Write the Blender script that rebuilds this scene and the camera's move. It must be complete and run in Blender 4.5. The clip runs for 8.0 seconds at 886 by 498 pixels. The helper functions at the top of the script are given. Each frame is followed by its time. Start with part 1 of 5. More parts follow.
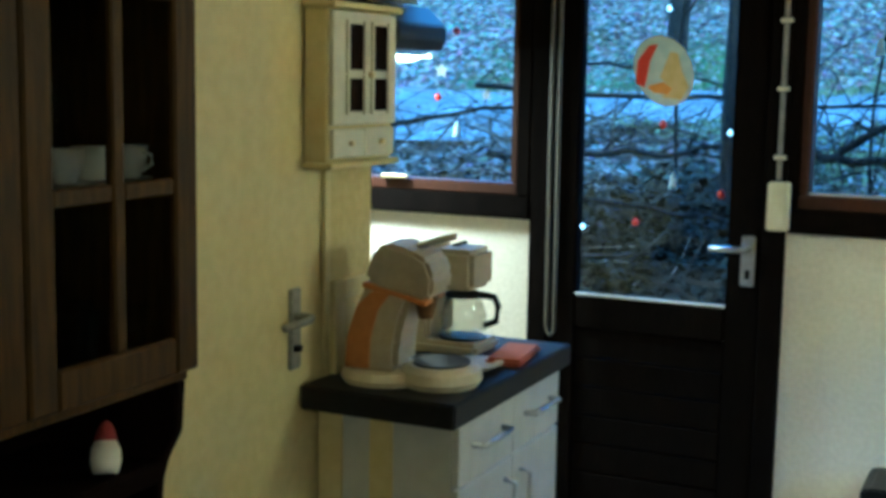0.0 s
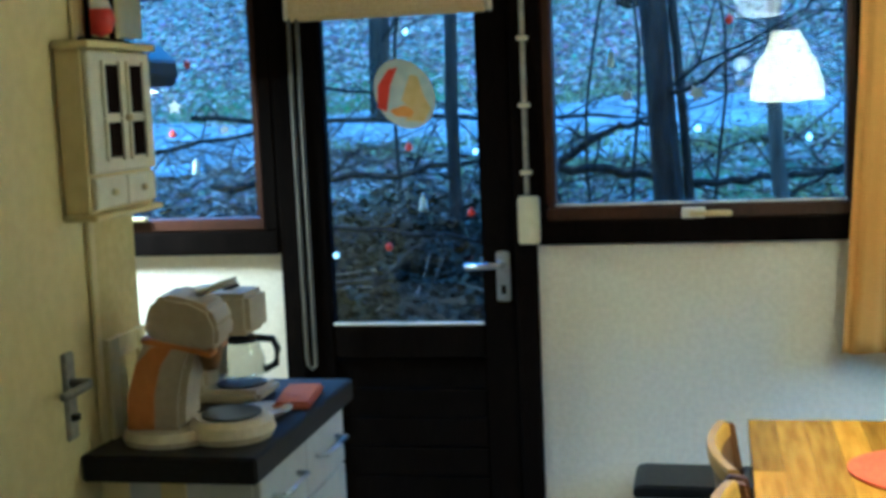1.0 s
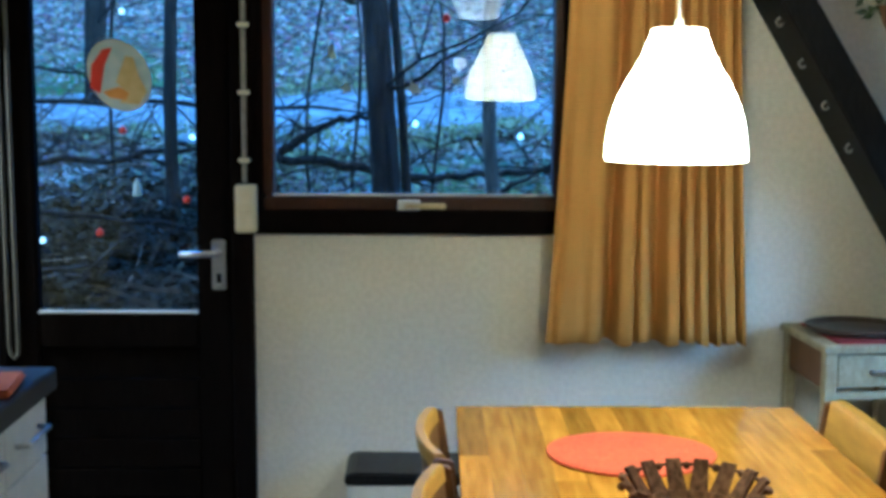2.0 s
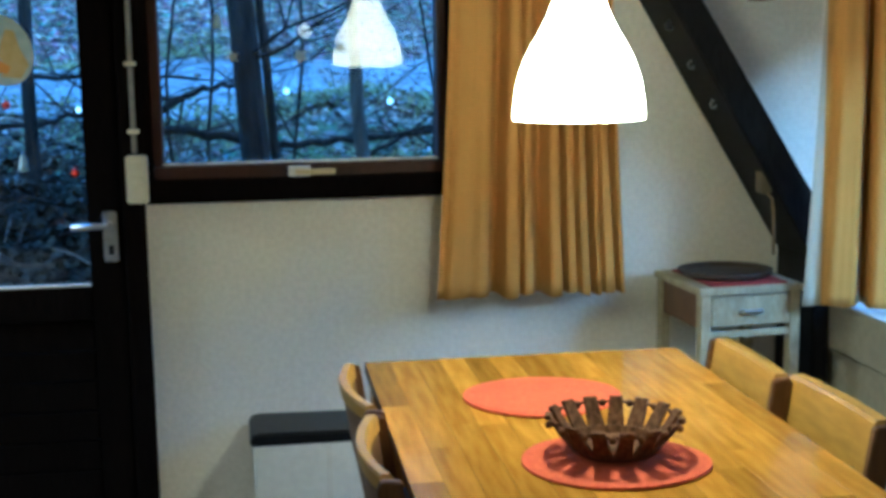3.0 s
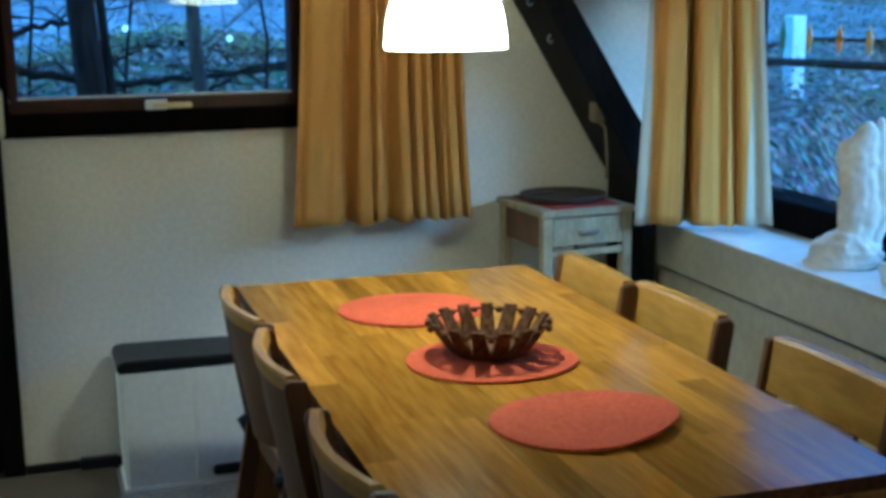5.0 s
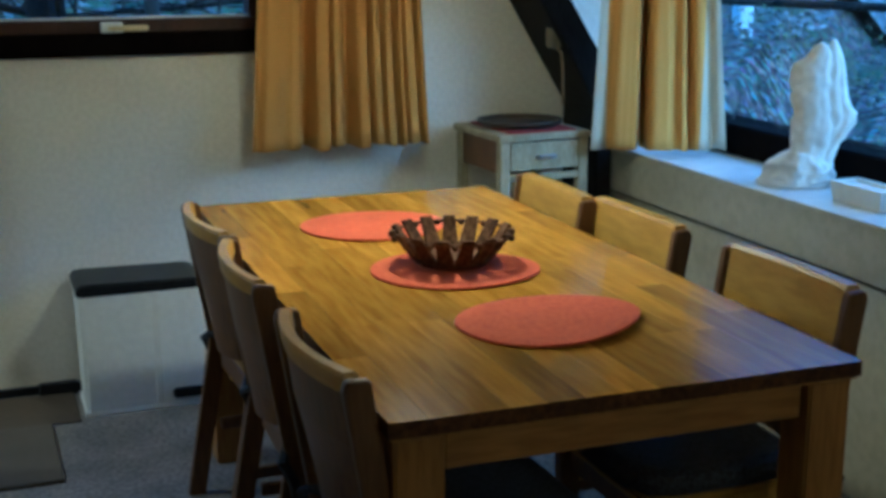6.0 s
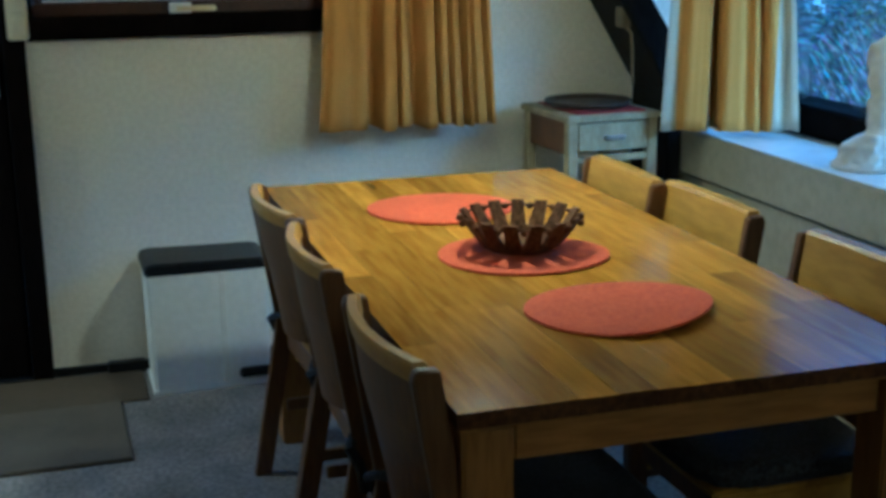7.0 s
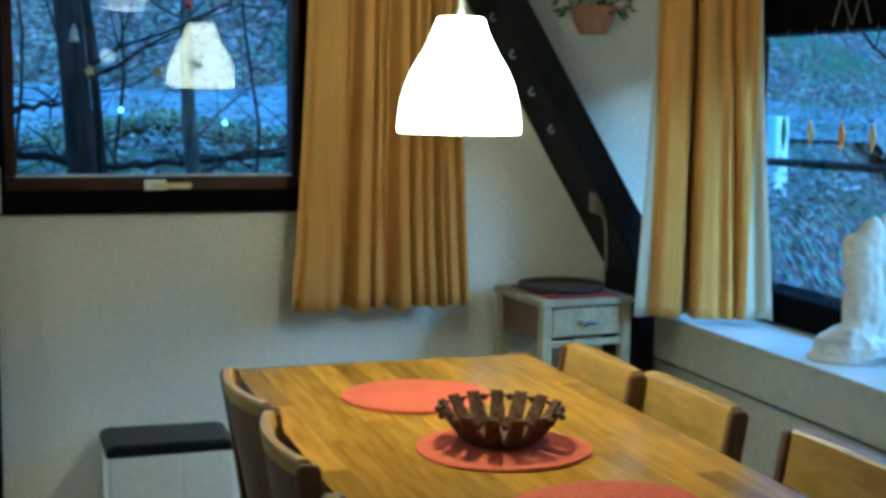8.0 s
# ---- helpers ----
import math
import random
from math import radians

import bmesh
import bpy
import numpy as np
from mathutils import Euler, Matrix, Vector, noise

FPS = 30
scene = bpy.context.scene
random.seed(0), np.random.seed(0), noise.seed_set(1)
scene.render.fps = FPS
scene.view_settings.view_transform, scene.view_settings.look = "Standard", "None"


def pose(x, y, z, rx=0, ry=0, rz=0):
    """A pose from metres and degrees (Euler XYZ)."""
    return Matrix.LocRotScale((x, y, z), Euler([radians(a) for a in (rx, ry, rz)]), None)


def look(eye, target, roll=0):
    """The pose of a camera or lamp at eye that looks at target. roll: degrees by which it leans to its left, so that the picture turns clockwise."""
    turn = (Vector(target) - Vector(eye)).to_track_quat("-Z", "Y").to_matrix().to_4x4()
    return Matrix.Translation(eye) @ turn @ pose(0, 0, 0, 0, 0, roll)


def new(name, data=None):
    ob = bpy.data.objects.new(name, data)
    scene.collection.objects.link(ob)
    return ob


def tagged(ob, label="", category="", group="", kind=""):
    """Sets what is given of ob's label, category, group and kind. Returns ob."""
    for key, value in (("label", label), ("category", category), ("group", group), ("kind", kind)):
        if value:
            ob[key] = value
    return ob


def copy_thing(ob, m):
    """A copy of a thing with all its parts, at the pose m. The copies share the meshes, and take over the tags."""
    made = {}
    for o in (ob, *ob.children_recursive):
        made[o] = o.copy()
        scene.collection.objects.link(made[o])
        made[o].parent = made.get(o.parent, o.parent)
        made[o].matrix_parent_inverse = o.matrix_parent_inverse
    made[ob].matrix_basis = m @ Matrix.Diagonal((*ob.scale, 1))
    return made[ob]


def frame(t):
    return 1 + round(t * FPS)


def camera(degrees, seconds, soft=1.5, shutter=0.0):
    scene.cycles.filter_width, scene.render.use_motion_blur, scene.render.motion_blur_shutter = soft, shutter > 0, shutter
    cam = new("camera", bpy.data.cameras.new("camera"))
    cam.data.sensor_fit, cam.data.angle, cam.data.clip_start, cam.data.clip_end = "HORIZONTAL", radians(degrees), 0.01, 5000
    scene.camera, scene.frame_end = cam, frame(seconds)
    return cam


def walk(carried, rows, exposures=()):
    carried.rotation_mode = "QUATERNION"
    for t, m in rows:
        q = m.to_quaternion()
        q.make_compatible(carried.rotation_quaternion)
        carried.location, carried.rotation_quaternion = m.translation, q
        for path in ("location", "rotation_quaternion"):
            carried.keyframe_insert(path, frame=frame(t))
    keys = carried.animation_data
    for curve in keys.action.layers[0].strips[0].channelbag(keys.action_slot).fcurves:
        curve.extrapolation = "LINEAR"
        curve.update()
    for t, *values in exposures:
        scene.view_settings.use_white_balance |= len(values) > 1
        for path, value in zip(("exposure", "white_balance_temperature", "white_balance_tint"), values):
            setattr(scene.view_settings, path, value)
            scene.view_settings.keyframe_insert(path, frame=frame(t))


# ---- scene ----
cam = camera(38.4, 8.0, soft=3.8)
PATH = [
    (0, (0.7, -3.987, 1.572), (-0.142, -2.192, 1.307), 1.0),
    (0.5, (0.586, -3.986, 1.585), (-0.028, -2.098, 1.345), -2.2),
    (1, (0.508, -3.965, 1.589), (0.109, -2.019, 1.355), -2.4),
    (1.5, (0.531, -3.961, 1.589), (0.33, -1.98, 1.41), 0.8),
    (2, (0.52, -3.975, 1.576), (0.556, -1.991, 1.325), 0.3),
    (2.2, (0.528, -3.993, 1.592), (0.631, -2.014, 1.32), -0.1),
    (3.3, (0.252, -4.121, 1.566), (0.59, -2.174, 1.255), -0.7),
    (3.5, (0.279, -4.139, 1.548), (0.607, -2.191, 1.237), 0.0),
    (4, (0.213, -4.187, 1.534), (0.614, -2.247, 1.256), 0.5),
    (4.5, (0.119, -4.22, 1.49), (0.616, -2.311, 1.155), -1.3),
    (4.7, (0.099, -4.233, 1.569), (0.668, -2.348, 1.214), -0.4),
    (5.8, (0.04, -4.286, 1.473), (0.702, -2.456, 1.014), -0.7),
    (6, (0.028, -4.288, 1.467), (0.71, -2.465, 1.003), -0.2),
    (6.5, (0.019, -4.279, 1.465), (0.677, -2.472, 0.919), 0.2),
    (7, (0.026, -4.256, 1.481), (0.612, -2.41, 0.98), -0.5),
    (7.5, (0.014, -4.232, 1.514), (0.668, -2.377, 1.149), 0.5),
    (8, (-0.003, -4.186, 1.523), (0.66, -2.315, 1.279), 0.9),
]
EXPOSURES = [(t, stops, float(np.interp(t, (0, 1, 2, 4, 6, 7, 7.5, 8), (4480, 4370, 4400, 4340, 4230, 4080, 4150, 4250))), float(np.interp(t, (0, 1, 1.5, 2, 4, 6, 6.5, 8), (-10, -4, 0, 3, -2, -1, -6, -7)))) for t, stops in ((0, 0.26), (0.5, 0.17), (1, 0.14), (1.5, 0.02), (2, -0.08), (3.5, -0.28), (4, -0.52), (4.5, -0.58), (6, -0.64), (6.5, -0.73), (7, -0.64), (7.5, -0.57), (8, -0.48))]
walk(cam, [(t, look(e, g, r)) for t, e, g, r in PATH], EXPOSURES)

# ---- world, sun, lamps, exposure ----
world = bpy.data.worlds.new("dusk_sky")
scene.world = world
world.use_nodes = True
wn, wl = world.node_tree.nodes, world.node_tree.links
sky = wn.new("ShaderNodeTexSky")
sky.sky_type = "NISHITA"
sky.sun_disc = False
sky.sun_elevation = radians(12)
sky.sun_rotation = radians(140)
tint = wn.new("ShaderNodeMix")
tint.data_type, tint.blend_type = "RGBA", "MULTIPLY"
tint.inputs[0].default_value = 1.0
tint.inputs[7].default_value = (0.54, 0.87, 1.30, 1)
wl.new(sky.outputs[0], tint.inputs[6])
wl.new(tint.outputs[2], wn["Background"].inputs[0])
wn["Background"].inputs[1].default_value = 1.55

sun = new("sun", bpy.data.lights.new("sun", "SUN"))
sun.data.energy, sun.data.angle, sun.data.color = 1.4, radians(40), (0.56, 0.80, 1.0)
sun.matrix_world = look((6, -8, 9), (1, 4, 0))

# ---- materials ----


def material(name):
    m = bpy.data.materials.new(name)
    m.use_nodes = True
    nt = m.node_tree
    return m, nt.nodes, nt.links, nt.nodes["Principled BSDF"]


def surface(name, a, b, scale=20.0, rough=0.6, bump=0.1, stretch=(1, 1, 1), metal=0.0, coarse=2.0, vary=0.12,
            coords="Object", island=0.0, spec=0.5, detail=6.0, dist=0.004, rvar=0.1):
    """Two colours mixed by fine grain, dimmed and lifted by coarse stains, with relief."""
    m, n, l, p = material(name)
    tc = n.new("ShaderNodeTexCoord")
    mp = n.new("ShaderNodeMapping")
    mp.inputs["Scale"].default_value = stretch
    l.new(tc.outputs[coords], mp.inputs[0])
    off = n.new("ShaderNodeObjectInfo")
    add = n.new("ShaderNodeVectorMath")
    add.operation = "ADD"
    mul = n.new("ShaderNodeMath")
    mul.operation = "MULTIPLY"
    mul.inputs[1].default_value = 17.0
    l.new(off.outputs["Random"], mul.inputs[0])
    l.new(mp.outputs[0], add.inputs[0])
    l.new(mul.outputs[0], add.inputs[1])
    fine = n.new("ShaderNodeTexNoise")
    fine.inputs["Scale"].default_value, fine.inputs["Detail"].default_value = scale, detail
    big = n.new("ShaderNodeTexNoise")
    big.inputs["Scale"].default_value, big.inputs["Detail"].default_value = coarse, 3.0
    l.new(add.outputs[0], fine.inputs[0])
    l.new(add.outputs[0], big.inputs[0])
    ramp = n.new("ShaderNodeValToRGB")
    ramp.color_ramp.elements[0].position, ramp.color_ramp.elements[1].position = 0.35, 0.65
    ramp.color_ramp.elements[0].color, ramp.color_ramp.elements[1].color = (*a, 1), (*b, 1)
    l.new(fine.outputs[0], ramp.inputs[0])
    hsv = n.new("ShaderNodeHueSaturation")
    rng = n.new("ShaderNodeMapRange")
    rng.inputs[1].default_value, rng.inputs[2].default_value = 0.3, 0.7
    rng.inputs[3].default_value, rng.inputs[4].default_value = 1 - vary, 1 + vary
    l.new(big.outputs[0], rng.inputs[0])
    value = rng.outputs[0]
    if island:
        r2 = n.new("ShaderNodeMapRange")
        r2.inputs[3].default_value, r2.inputs[4].default_value = 1 - island, 1 + island
        l.new(off.outputs["Random"], r2.inputs[0])
        mm = n.new("ShaderNodeMath")
        mm.operation = "MULTIPLY"
        l.new(value, mm.inputs[0])
        l.new(r2.outputs[0], mm.inputs[1])
        value = mm.outputs[0]
    l.new(value, hsv.inputs["Value"])
    l.new(ramp.outputs[0], hsv.inputs["Color"])
    l.new(hsv.outputs[0], p.inputs["Base Color"])
    rr = n.new("ShaderNodeMapRange")
    rr.inputs[3].default_value, rr.inputs[4].default_value = max(0.03, rough - rvar), min(1, rough + rvar)
    l.new(fine.outputs[0], rr.inputs[0])
    l.new(rr.outputs[0], p.inputs["Roughness"])
    p.inputs["Metallic"].default_value = metal
    p.inputs["Specular IOR Level"].default_value = spec
    if bump:
        bp = n.new("ShaderNodeBump")
        bp.inputs["Strength"].default_value, bp.inputs["Distance"].default_value = bump, dist
        l.new(fine.outputs[0], bp.inputs["Height"])
        l.new(bp.outputs[0], p.inputs["Normal"])
    return m


PLASTER = surface("white_plaster", (0.77, 0.715, 0.63), (0.85, 0.795, 0.71), 60, 0.85, 0.35, coarse=1.2, vary=0.06)
CREAM_WALL = surface("cream_wall_paint", (0.56, 0.455, 0.18), (0.64, 0.535, 0.235), 50, 0.75, 0.25, coarse=1.0, vary=0.07)
CREAM_PAINT = surface("cream_door_paint", (0.62, 0.515, 0.23), (0.68, 0.575, 0.275), 30, 0.45, 0.08, coarse=1.5, vary=0.05)
CEIL = surface("ceiling_board", (0.55, 0.48, 0.36), (0.65, 0.58, 0.45), 30, 0.8, 0.1)
SILL_PAINT = surface("sill_paint", (0.44, 0.40, 0.29), (0.52, 0.475, 0.36), 30, 0.5, 0.12, coarse=2, vary=0.06)
SILL_TOP = surface("sill_tile", (0.72, 0.74, 0.74), (0.80, 0.82, 0.82), 25, 0.16, 0.04, vary=0.05, rvar=0.05)
DARK = surface("dark_stained_timber", (0.003, 0.0025, 0.0025), (0.007, 0.005, 0.0045), 30, 0.85, 0.2, stretch=(6, 6, 0.6), vary=0.2, spec=0.02)
BROWN = surface("red_brown_timber", (0.028, 0.009, 0.005), (0.050, 0.016, 0.008), 30, 0.5, 0.2, stretch=(6, 6, 0.6), vary=0.2, spec=0.3)
BEAM = surface("black_brown_beam", (0.006, 0.006, 0.007), (0.013, 0.012, 0.013), 24, 0.6, 0.3, stretch=(5, 5, 1), vary=0.2, spec=0.1)
FLOOR = surface("grey_floor_carpet", (0.140, 0.126, 0.116), (0.265, 0.242, 0.220), 70, 0.95, 0.5, coarse=5, vary=0.26)
MAT_FLOOR = surface("brown_coir", (0.060, 0.049, 0.035), (0.105, 0.085, 0.06), 160, 0.95, 0.8, coarse=5, vary=0.15)
TAN_MAT = surface("tan_weave", (0.045, 0.032, 0.019), (0.085, 0.060, 0.034), 120, 0.95, 0.6, coarse=5, vary=0.12)
OAK = surface("oiled_oak", (0.40, 0.175, 0.008), (0.55, 0.270, 0.018), 9, 0.17, 0.0, stretch=(6, 0.6, 6), coarse=4, vary=0.14, island=0.34, detail=4, rvar=0.05, spec=0.25)
END_GRAIN = surface("oak_end_grain", (0.050, 0.020, 0.006), (0.110, 0.046, 0.013), 40, 0.6, 0.2, stretch=(2, 1, 2), coarse=5, vary=0.2, island=0.2, spec=0.2)
OAK_EDGE = surface("oak_frame", (0.24, 0.110, 0.016), (0.36, 0.175, 0.032), 14, 0.45, 0.12, stretch=(6, 6, 0.8), vary=0.12)
OAK_RAIL = surface("oak_rail", (0.24, 0.110, 0.016), (0.36, 0.175, 0.032), 14, 0.45, 0.12, stretch=(0.8, 5, 6), vary=0.14)
BEECH = surface("lacquered_beech", (0.38, 0.205, 0.020), (0.50, 0.285, 0.034), 16, 0.36, 0.08, stretch=(3, 0.7, 3), vary=0.12, island=0.06)
# darker copy of the beech: shade on chair backs and legs is in the colour
BEECH_SHADED = surface("shaded_beech", (0.105, 0.046, 0.012), (0.165, 0.078, 0.022), 16, 0.45, 0.12, stretch=(5, 5, 0.7), vary=0.12)
CUSHION = surface("black_cushion_cloth", (0.008, 0.009, 0.012), (0.050, 0.053, 0.062), 130, 0.8, 0.9, vary=0.25, dist=0.008)
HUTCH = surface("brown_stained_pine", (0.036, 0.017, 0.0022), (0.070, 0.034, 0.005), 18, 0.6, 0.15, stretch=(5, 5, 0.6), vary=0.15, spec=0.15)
# dark crown tone; in the niche and behind the glass it paints shade
HUTCH_DARK_SHADE = surface("dark_and_shaded_hutch_board", (0.004, 0.002, 0.0014), (0.009, 0.0045, 0.003), 18, 0.8, 0.15, stretch=(5, 5, 0.6), vary=0.2, spec=0.03)
CURTAIN = surface("ochre_curtain_cloth", (0.57, 0.300, 0.066), (0.63, 0.345, 0.082), 420, 0.92, 0.25, stretch=(1, 1, 0.8), coarse=3, vary=0.05, spec=0.15)
LINING = surface("cream_curtain_lining", (0.50, 0.44, 0.31), (0.58, 0.51, 0.37), 200, 0.9, 0.3, vary=0.06)
FELT = surface("coral_red_felt", (0.58, 0.080, 0.016), (0.72, 0.135, 0.028), 120, 0.95, 0.6, coarse=8, vary=0.08)
BASKET = surface("dark_brown_wood", (0.062, 0.028, 0.011), (0.150, 0.075, 0.032), 30, 0.75, 0.2, stretch=(3, 3, 1), vary=0.2, spec=0.06)
BIN_WHITE = surface("white_plastic", (0.76, 0.77, 0.76), (0.82, 0.83, 0.82), 40, 0.4, 0.03, vary=0.05)
BLACK_PLASTIC = surface("black_plastic", (0.004, 0.0045, 0.006), (0.009, 0.010, 0.013), 80, 0.4, 0.05, vary=0.15, spec=0.3)
BOX_WHITE = surface("ivory_plastic", (0.62, 0.58, 0.45), (0.68, 0.64, 0.50), 40, 0.45, 0.02, vary=0.05)
STEEL = surface("brushed_steel", (0.52, 0.53, 0.55), (0.62, 0.63, 0.65), 60, 0.3, 0.05, stretch=(1, 8, 8), metal=1.0)
PIPE = surface("grey_conduit", (0.22, 0.21, 0.19), (0.32, 0.30, 0.27), 60, 0.5, 0.05)
BRASS = surface("pale_brass", (0.62, 0.52, 0.30), (0.70, 0.60, 0.36), 50, 0.35, 0.05, metal=0.6)
BLIND = surface("beige_blind_cloth", (0.48, 0.37, 0.20), (0.58, 0.46, 0.27), 140, 0.85, 0.3, vary=0.08)
WORKTOP = surface("black_worktop", (0.006, 0.006, 0.007), (0.014, 0.014, 0.016), 200, 0.5, 0.1, vary=0.15, spec=0.2)
UNIT_WHITE = surface("white_unit_front", (0.54, 0.54, 0.52), (0.60, 0.60, 0.58), 20, 0.4, 0.03, vary=0.04)
WORN_WHITE = surface("worn_whitewashed_wood", (0.36, 0.30, 0.18), (0.44, 0.385, 0.25), 30, 0.7, 0.2, stretch=(3, 3, 1.5), coarse=9, vary=0.14)
RED_CLOTH = surface("dark_red_cloth", (0.20, 0.022, 0.02), (0.30, 0.04, 0.035), 160, 0.9, 0.5)
DARK_WICKER = surface("dark_wicker", (0.035, 0.026, 0.02), (0.075, 0.055, 0.04), 120, 0.6, 0.8)
CERAMIC = surface("white_ceramic", (0.70, 0.66, 0.56), (0.78, 0.75, 0.66), 18, 0.6, 0.2, vary=0.07)
COFFEE_TAN = surface("taupe_plastic", (0.38, 0.32, 0.22), (0.43, 0.365, 0.26), 50, 0.35, 0.03, vary=0.05)
COFFEE_ORANGE = surface("orange_brown_plastic", (0.42, 0.16, 0.03), (0.50, 0.20, 0.04), 50, 0.35, 0.03, vary=0.06)
COFFEE_CREAM = surface("cream_plastic", (0.58, 0.50, 0.33), (0.64, 0.56, 0.38), 50, 0.35, 0.03, vary=0.05)
GREY_METAL = surface("dark_grey_hood", (0.03, 0.032, 0.036), (0.05, 0.052, 0.058), 40, 0.4, 0.05)
RED_PAINT = surface("red_lacquer", (0.55, 0.035, 0.02), (0.62, 0.05, 0.03), 30, 0.4, 0.05)
WHITE_PAINT = surface("white_lacquer", (0.74, 0.74, 0.72), (0.8, 0.8, 0.78), 30, 0.4, 0.05)
YELLOW_PAINT = surface("yellow_film", (0.58, 0.44, 0.18), (0.66, 0.52, 0.26), 30, 0.5, 0.05)
ORANGE_PAINT = surface("orange_film", (0.70, 0.30, 0.05), (0.76, 0.36, 0.08), 30, 0.4, 0.05)
GREEN_PAINT = surface("green_film", (0.10, 0.30, 0.16), (0.14, 0.38, 0.2), 30, 0.4, 0.05)
TERRACOTTA = surface("terracotta", (0.30, 0.15, 0.08), (0.40, 0.21, 0.12), 30, 0.85, 0.3)
LEAF = surface("plant_leaf", (0.045, 0.075, 0.02), (0.09, 0.12, 0.04), 20, 0.55, 0.2, island=0.2)
DARK_LEAF = surface("wet_dark_leaf", (0.006, 0.007, 0.004), (0.045, 0.038, 0.02), 8, 0.7, 0.2, vary=0.3, spec=0.12)
BARK = surface("tree_bark", (0.009, 0.008, 0.007), (0.026, 0.023, 0.02), 9, 0.95, 1.0, stretch=(4, 4, 0.8), vary=0.25, dist=0.03, spec=0.08)
STICK = surface("bleached_stick", (0.20, 0.18, 0.15), (0.42, 0.38, 0.33), 12, 0.9, 0.3, vary=0.3)
TWIG = surface("dead_twig", (0.010, 0.008, 0.006), (0.075, 0.058, 0.042), 12, 0.95, 0.4, vary=0.3, spec=0.1)
MOSS = surface("moss_and_grass", (0.10, 0.11, 0.045), (0.22, 0.23, 0.105), 14, 0.95, 0.6, vary=0.25)
LITTER_PALE = surface("bank_leaf_litter", (0.20, 0.18, 0.15), (0.34, 0.31, 0.27), 3, 0.9, 0.3, vary=0.3)
CORD = surface("grey_bead_cord", (0.06, 0.055, 0.045), (0.10, 0.09, 0.075), 90, 0.6, 0.2)
LITTER = surface("dead_leaves", (0.09, 0.08, 0.07), (0.33, 0.31, 0.28), 3, 0.9, 0.3, vary=0.3)
SOCKET_TAN = surface("tan_plastic", (0.12, 0.095, 0.055), (0.16, 0.125, 0.07), 40, 0.5, 0.02)
CABLE = surface("cream_cable", (0.20, 0.145, 0.08), (0.26, 0.19, 0.10), 40, 0.5, 0.02)
FENCE_WHITE = surface("weathered_white_board", (0.55, 0.57, 0.58), (0.68, 0.70, 0.70), 12, 0.8, 0.2)


def ground_material():
    m, n, l, p = material("woodland_ground")
    tc = n.new("ShaderNodeTexCoord")
    big = n.new("ShaderNodeTexNoise")
    big.inputs["Scale"].default_value, big.inputs["Detail"].default_value = 0.35, 5
    fine = n.new("ShaderNodeTexNoise")
    fine.inputs["Scale"].default_value, fine.inputs["Detail"].default_value = 13, 8
    vor = n.new("ShaderNodeTexVoronoi")
    vor.inputs["Scale"].default_value = 24
    for t in (big, fine, vor):
        l.new(tc.outputs["Object"], t.inputs["Vector"])
    r1 = n.new("ShaderNodeValToRGB")
    e = r1.color_ramp.elements
    e[0].position, e[0].color = 0.34, (0.03, 0.024, 0.019, 1)
    e[1].position, e[1].color = 0.68, (0.42, 0.39, 0.36, 1)
    mid = r1.color_ramp.elements.new(0.5)
    mid.color = (0.14, 0.115, 0.09, 1)
    l.new(fine.outputs[0], r1.inputs[0])
    r2 = n.new("ShaderNodeValToRGB")
    r2.color_ramp.elements[0].position, r2.color_ramp.elements[1].position = 0.52, 0.64
    l.new(big.outputs[0], r2.inputs[0])
    mix = n.new("ShaderNodeMix")
    mix.data_type = "RGBA"
    l.new(r2.outputs[0], mix.inputs[0])
    l.new(r1.outputs[0], mix.inputs[6])
    mix.inputs[7].default_value = (0.10, 0.13, 0.04, 1)
    mul = n.new("ShaderNodeMix")
    mul.data_type, mul.blend_type = "RGBA", "MULTIPLY"
    mul.inputs[0].default_value = 0.55
    l.new(mix.outputs[2], mul.inputs[6])
    l.new(vor.outputs["Color"], mul.inputs[7])
    l.new(mul.outputs[2], p.inputs["Base Color"])
    p.inputs["Roughness"].default_value = 0.95
    bp = n.new("ShaderNodeBump")
    bp.inputs["Strength"].default_value, bp.inputs["Distance"].default_value = 1.0, 0.08
    l.new(fine.outputs[0], bp.inputs["Height"])
    l.new(bp.outputs[0], p.inputs["Normal"])
    return m


GROUND = ground_material()
PATH_STONE = surface("wet_gravel_path", (0.09, 0.09, 0.09), (0.27, 0.275, 0.275), 9, 0.75, 0.8, coarse=2.0, vary=0.45, dist=0.02)


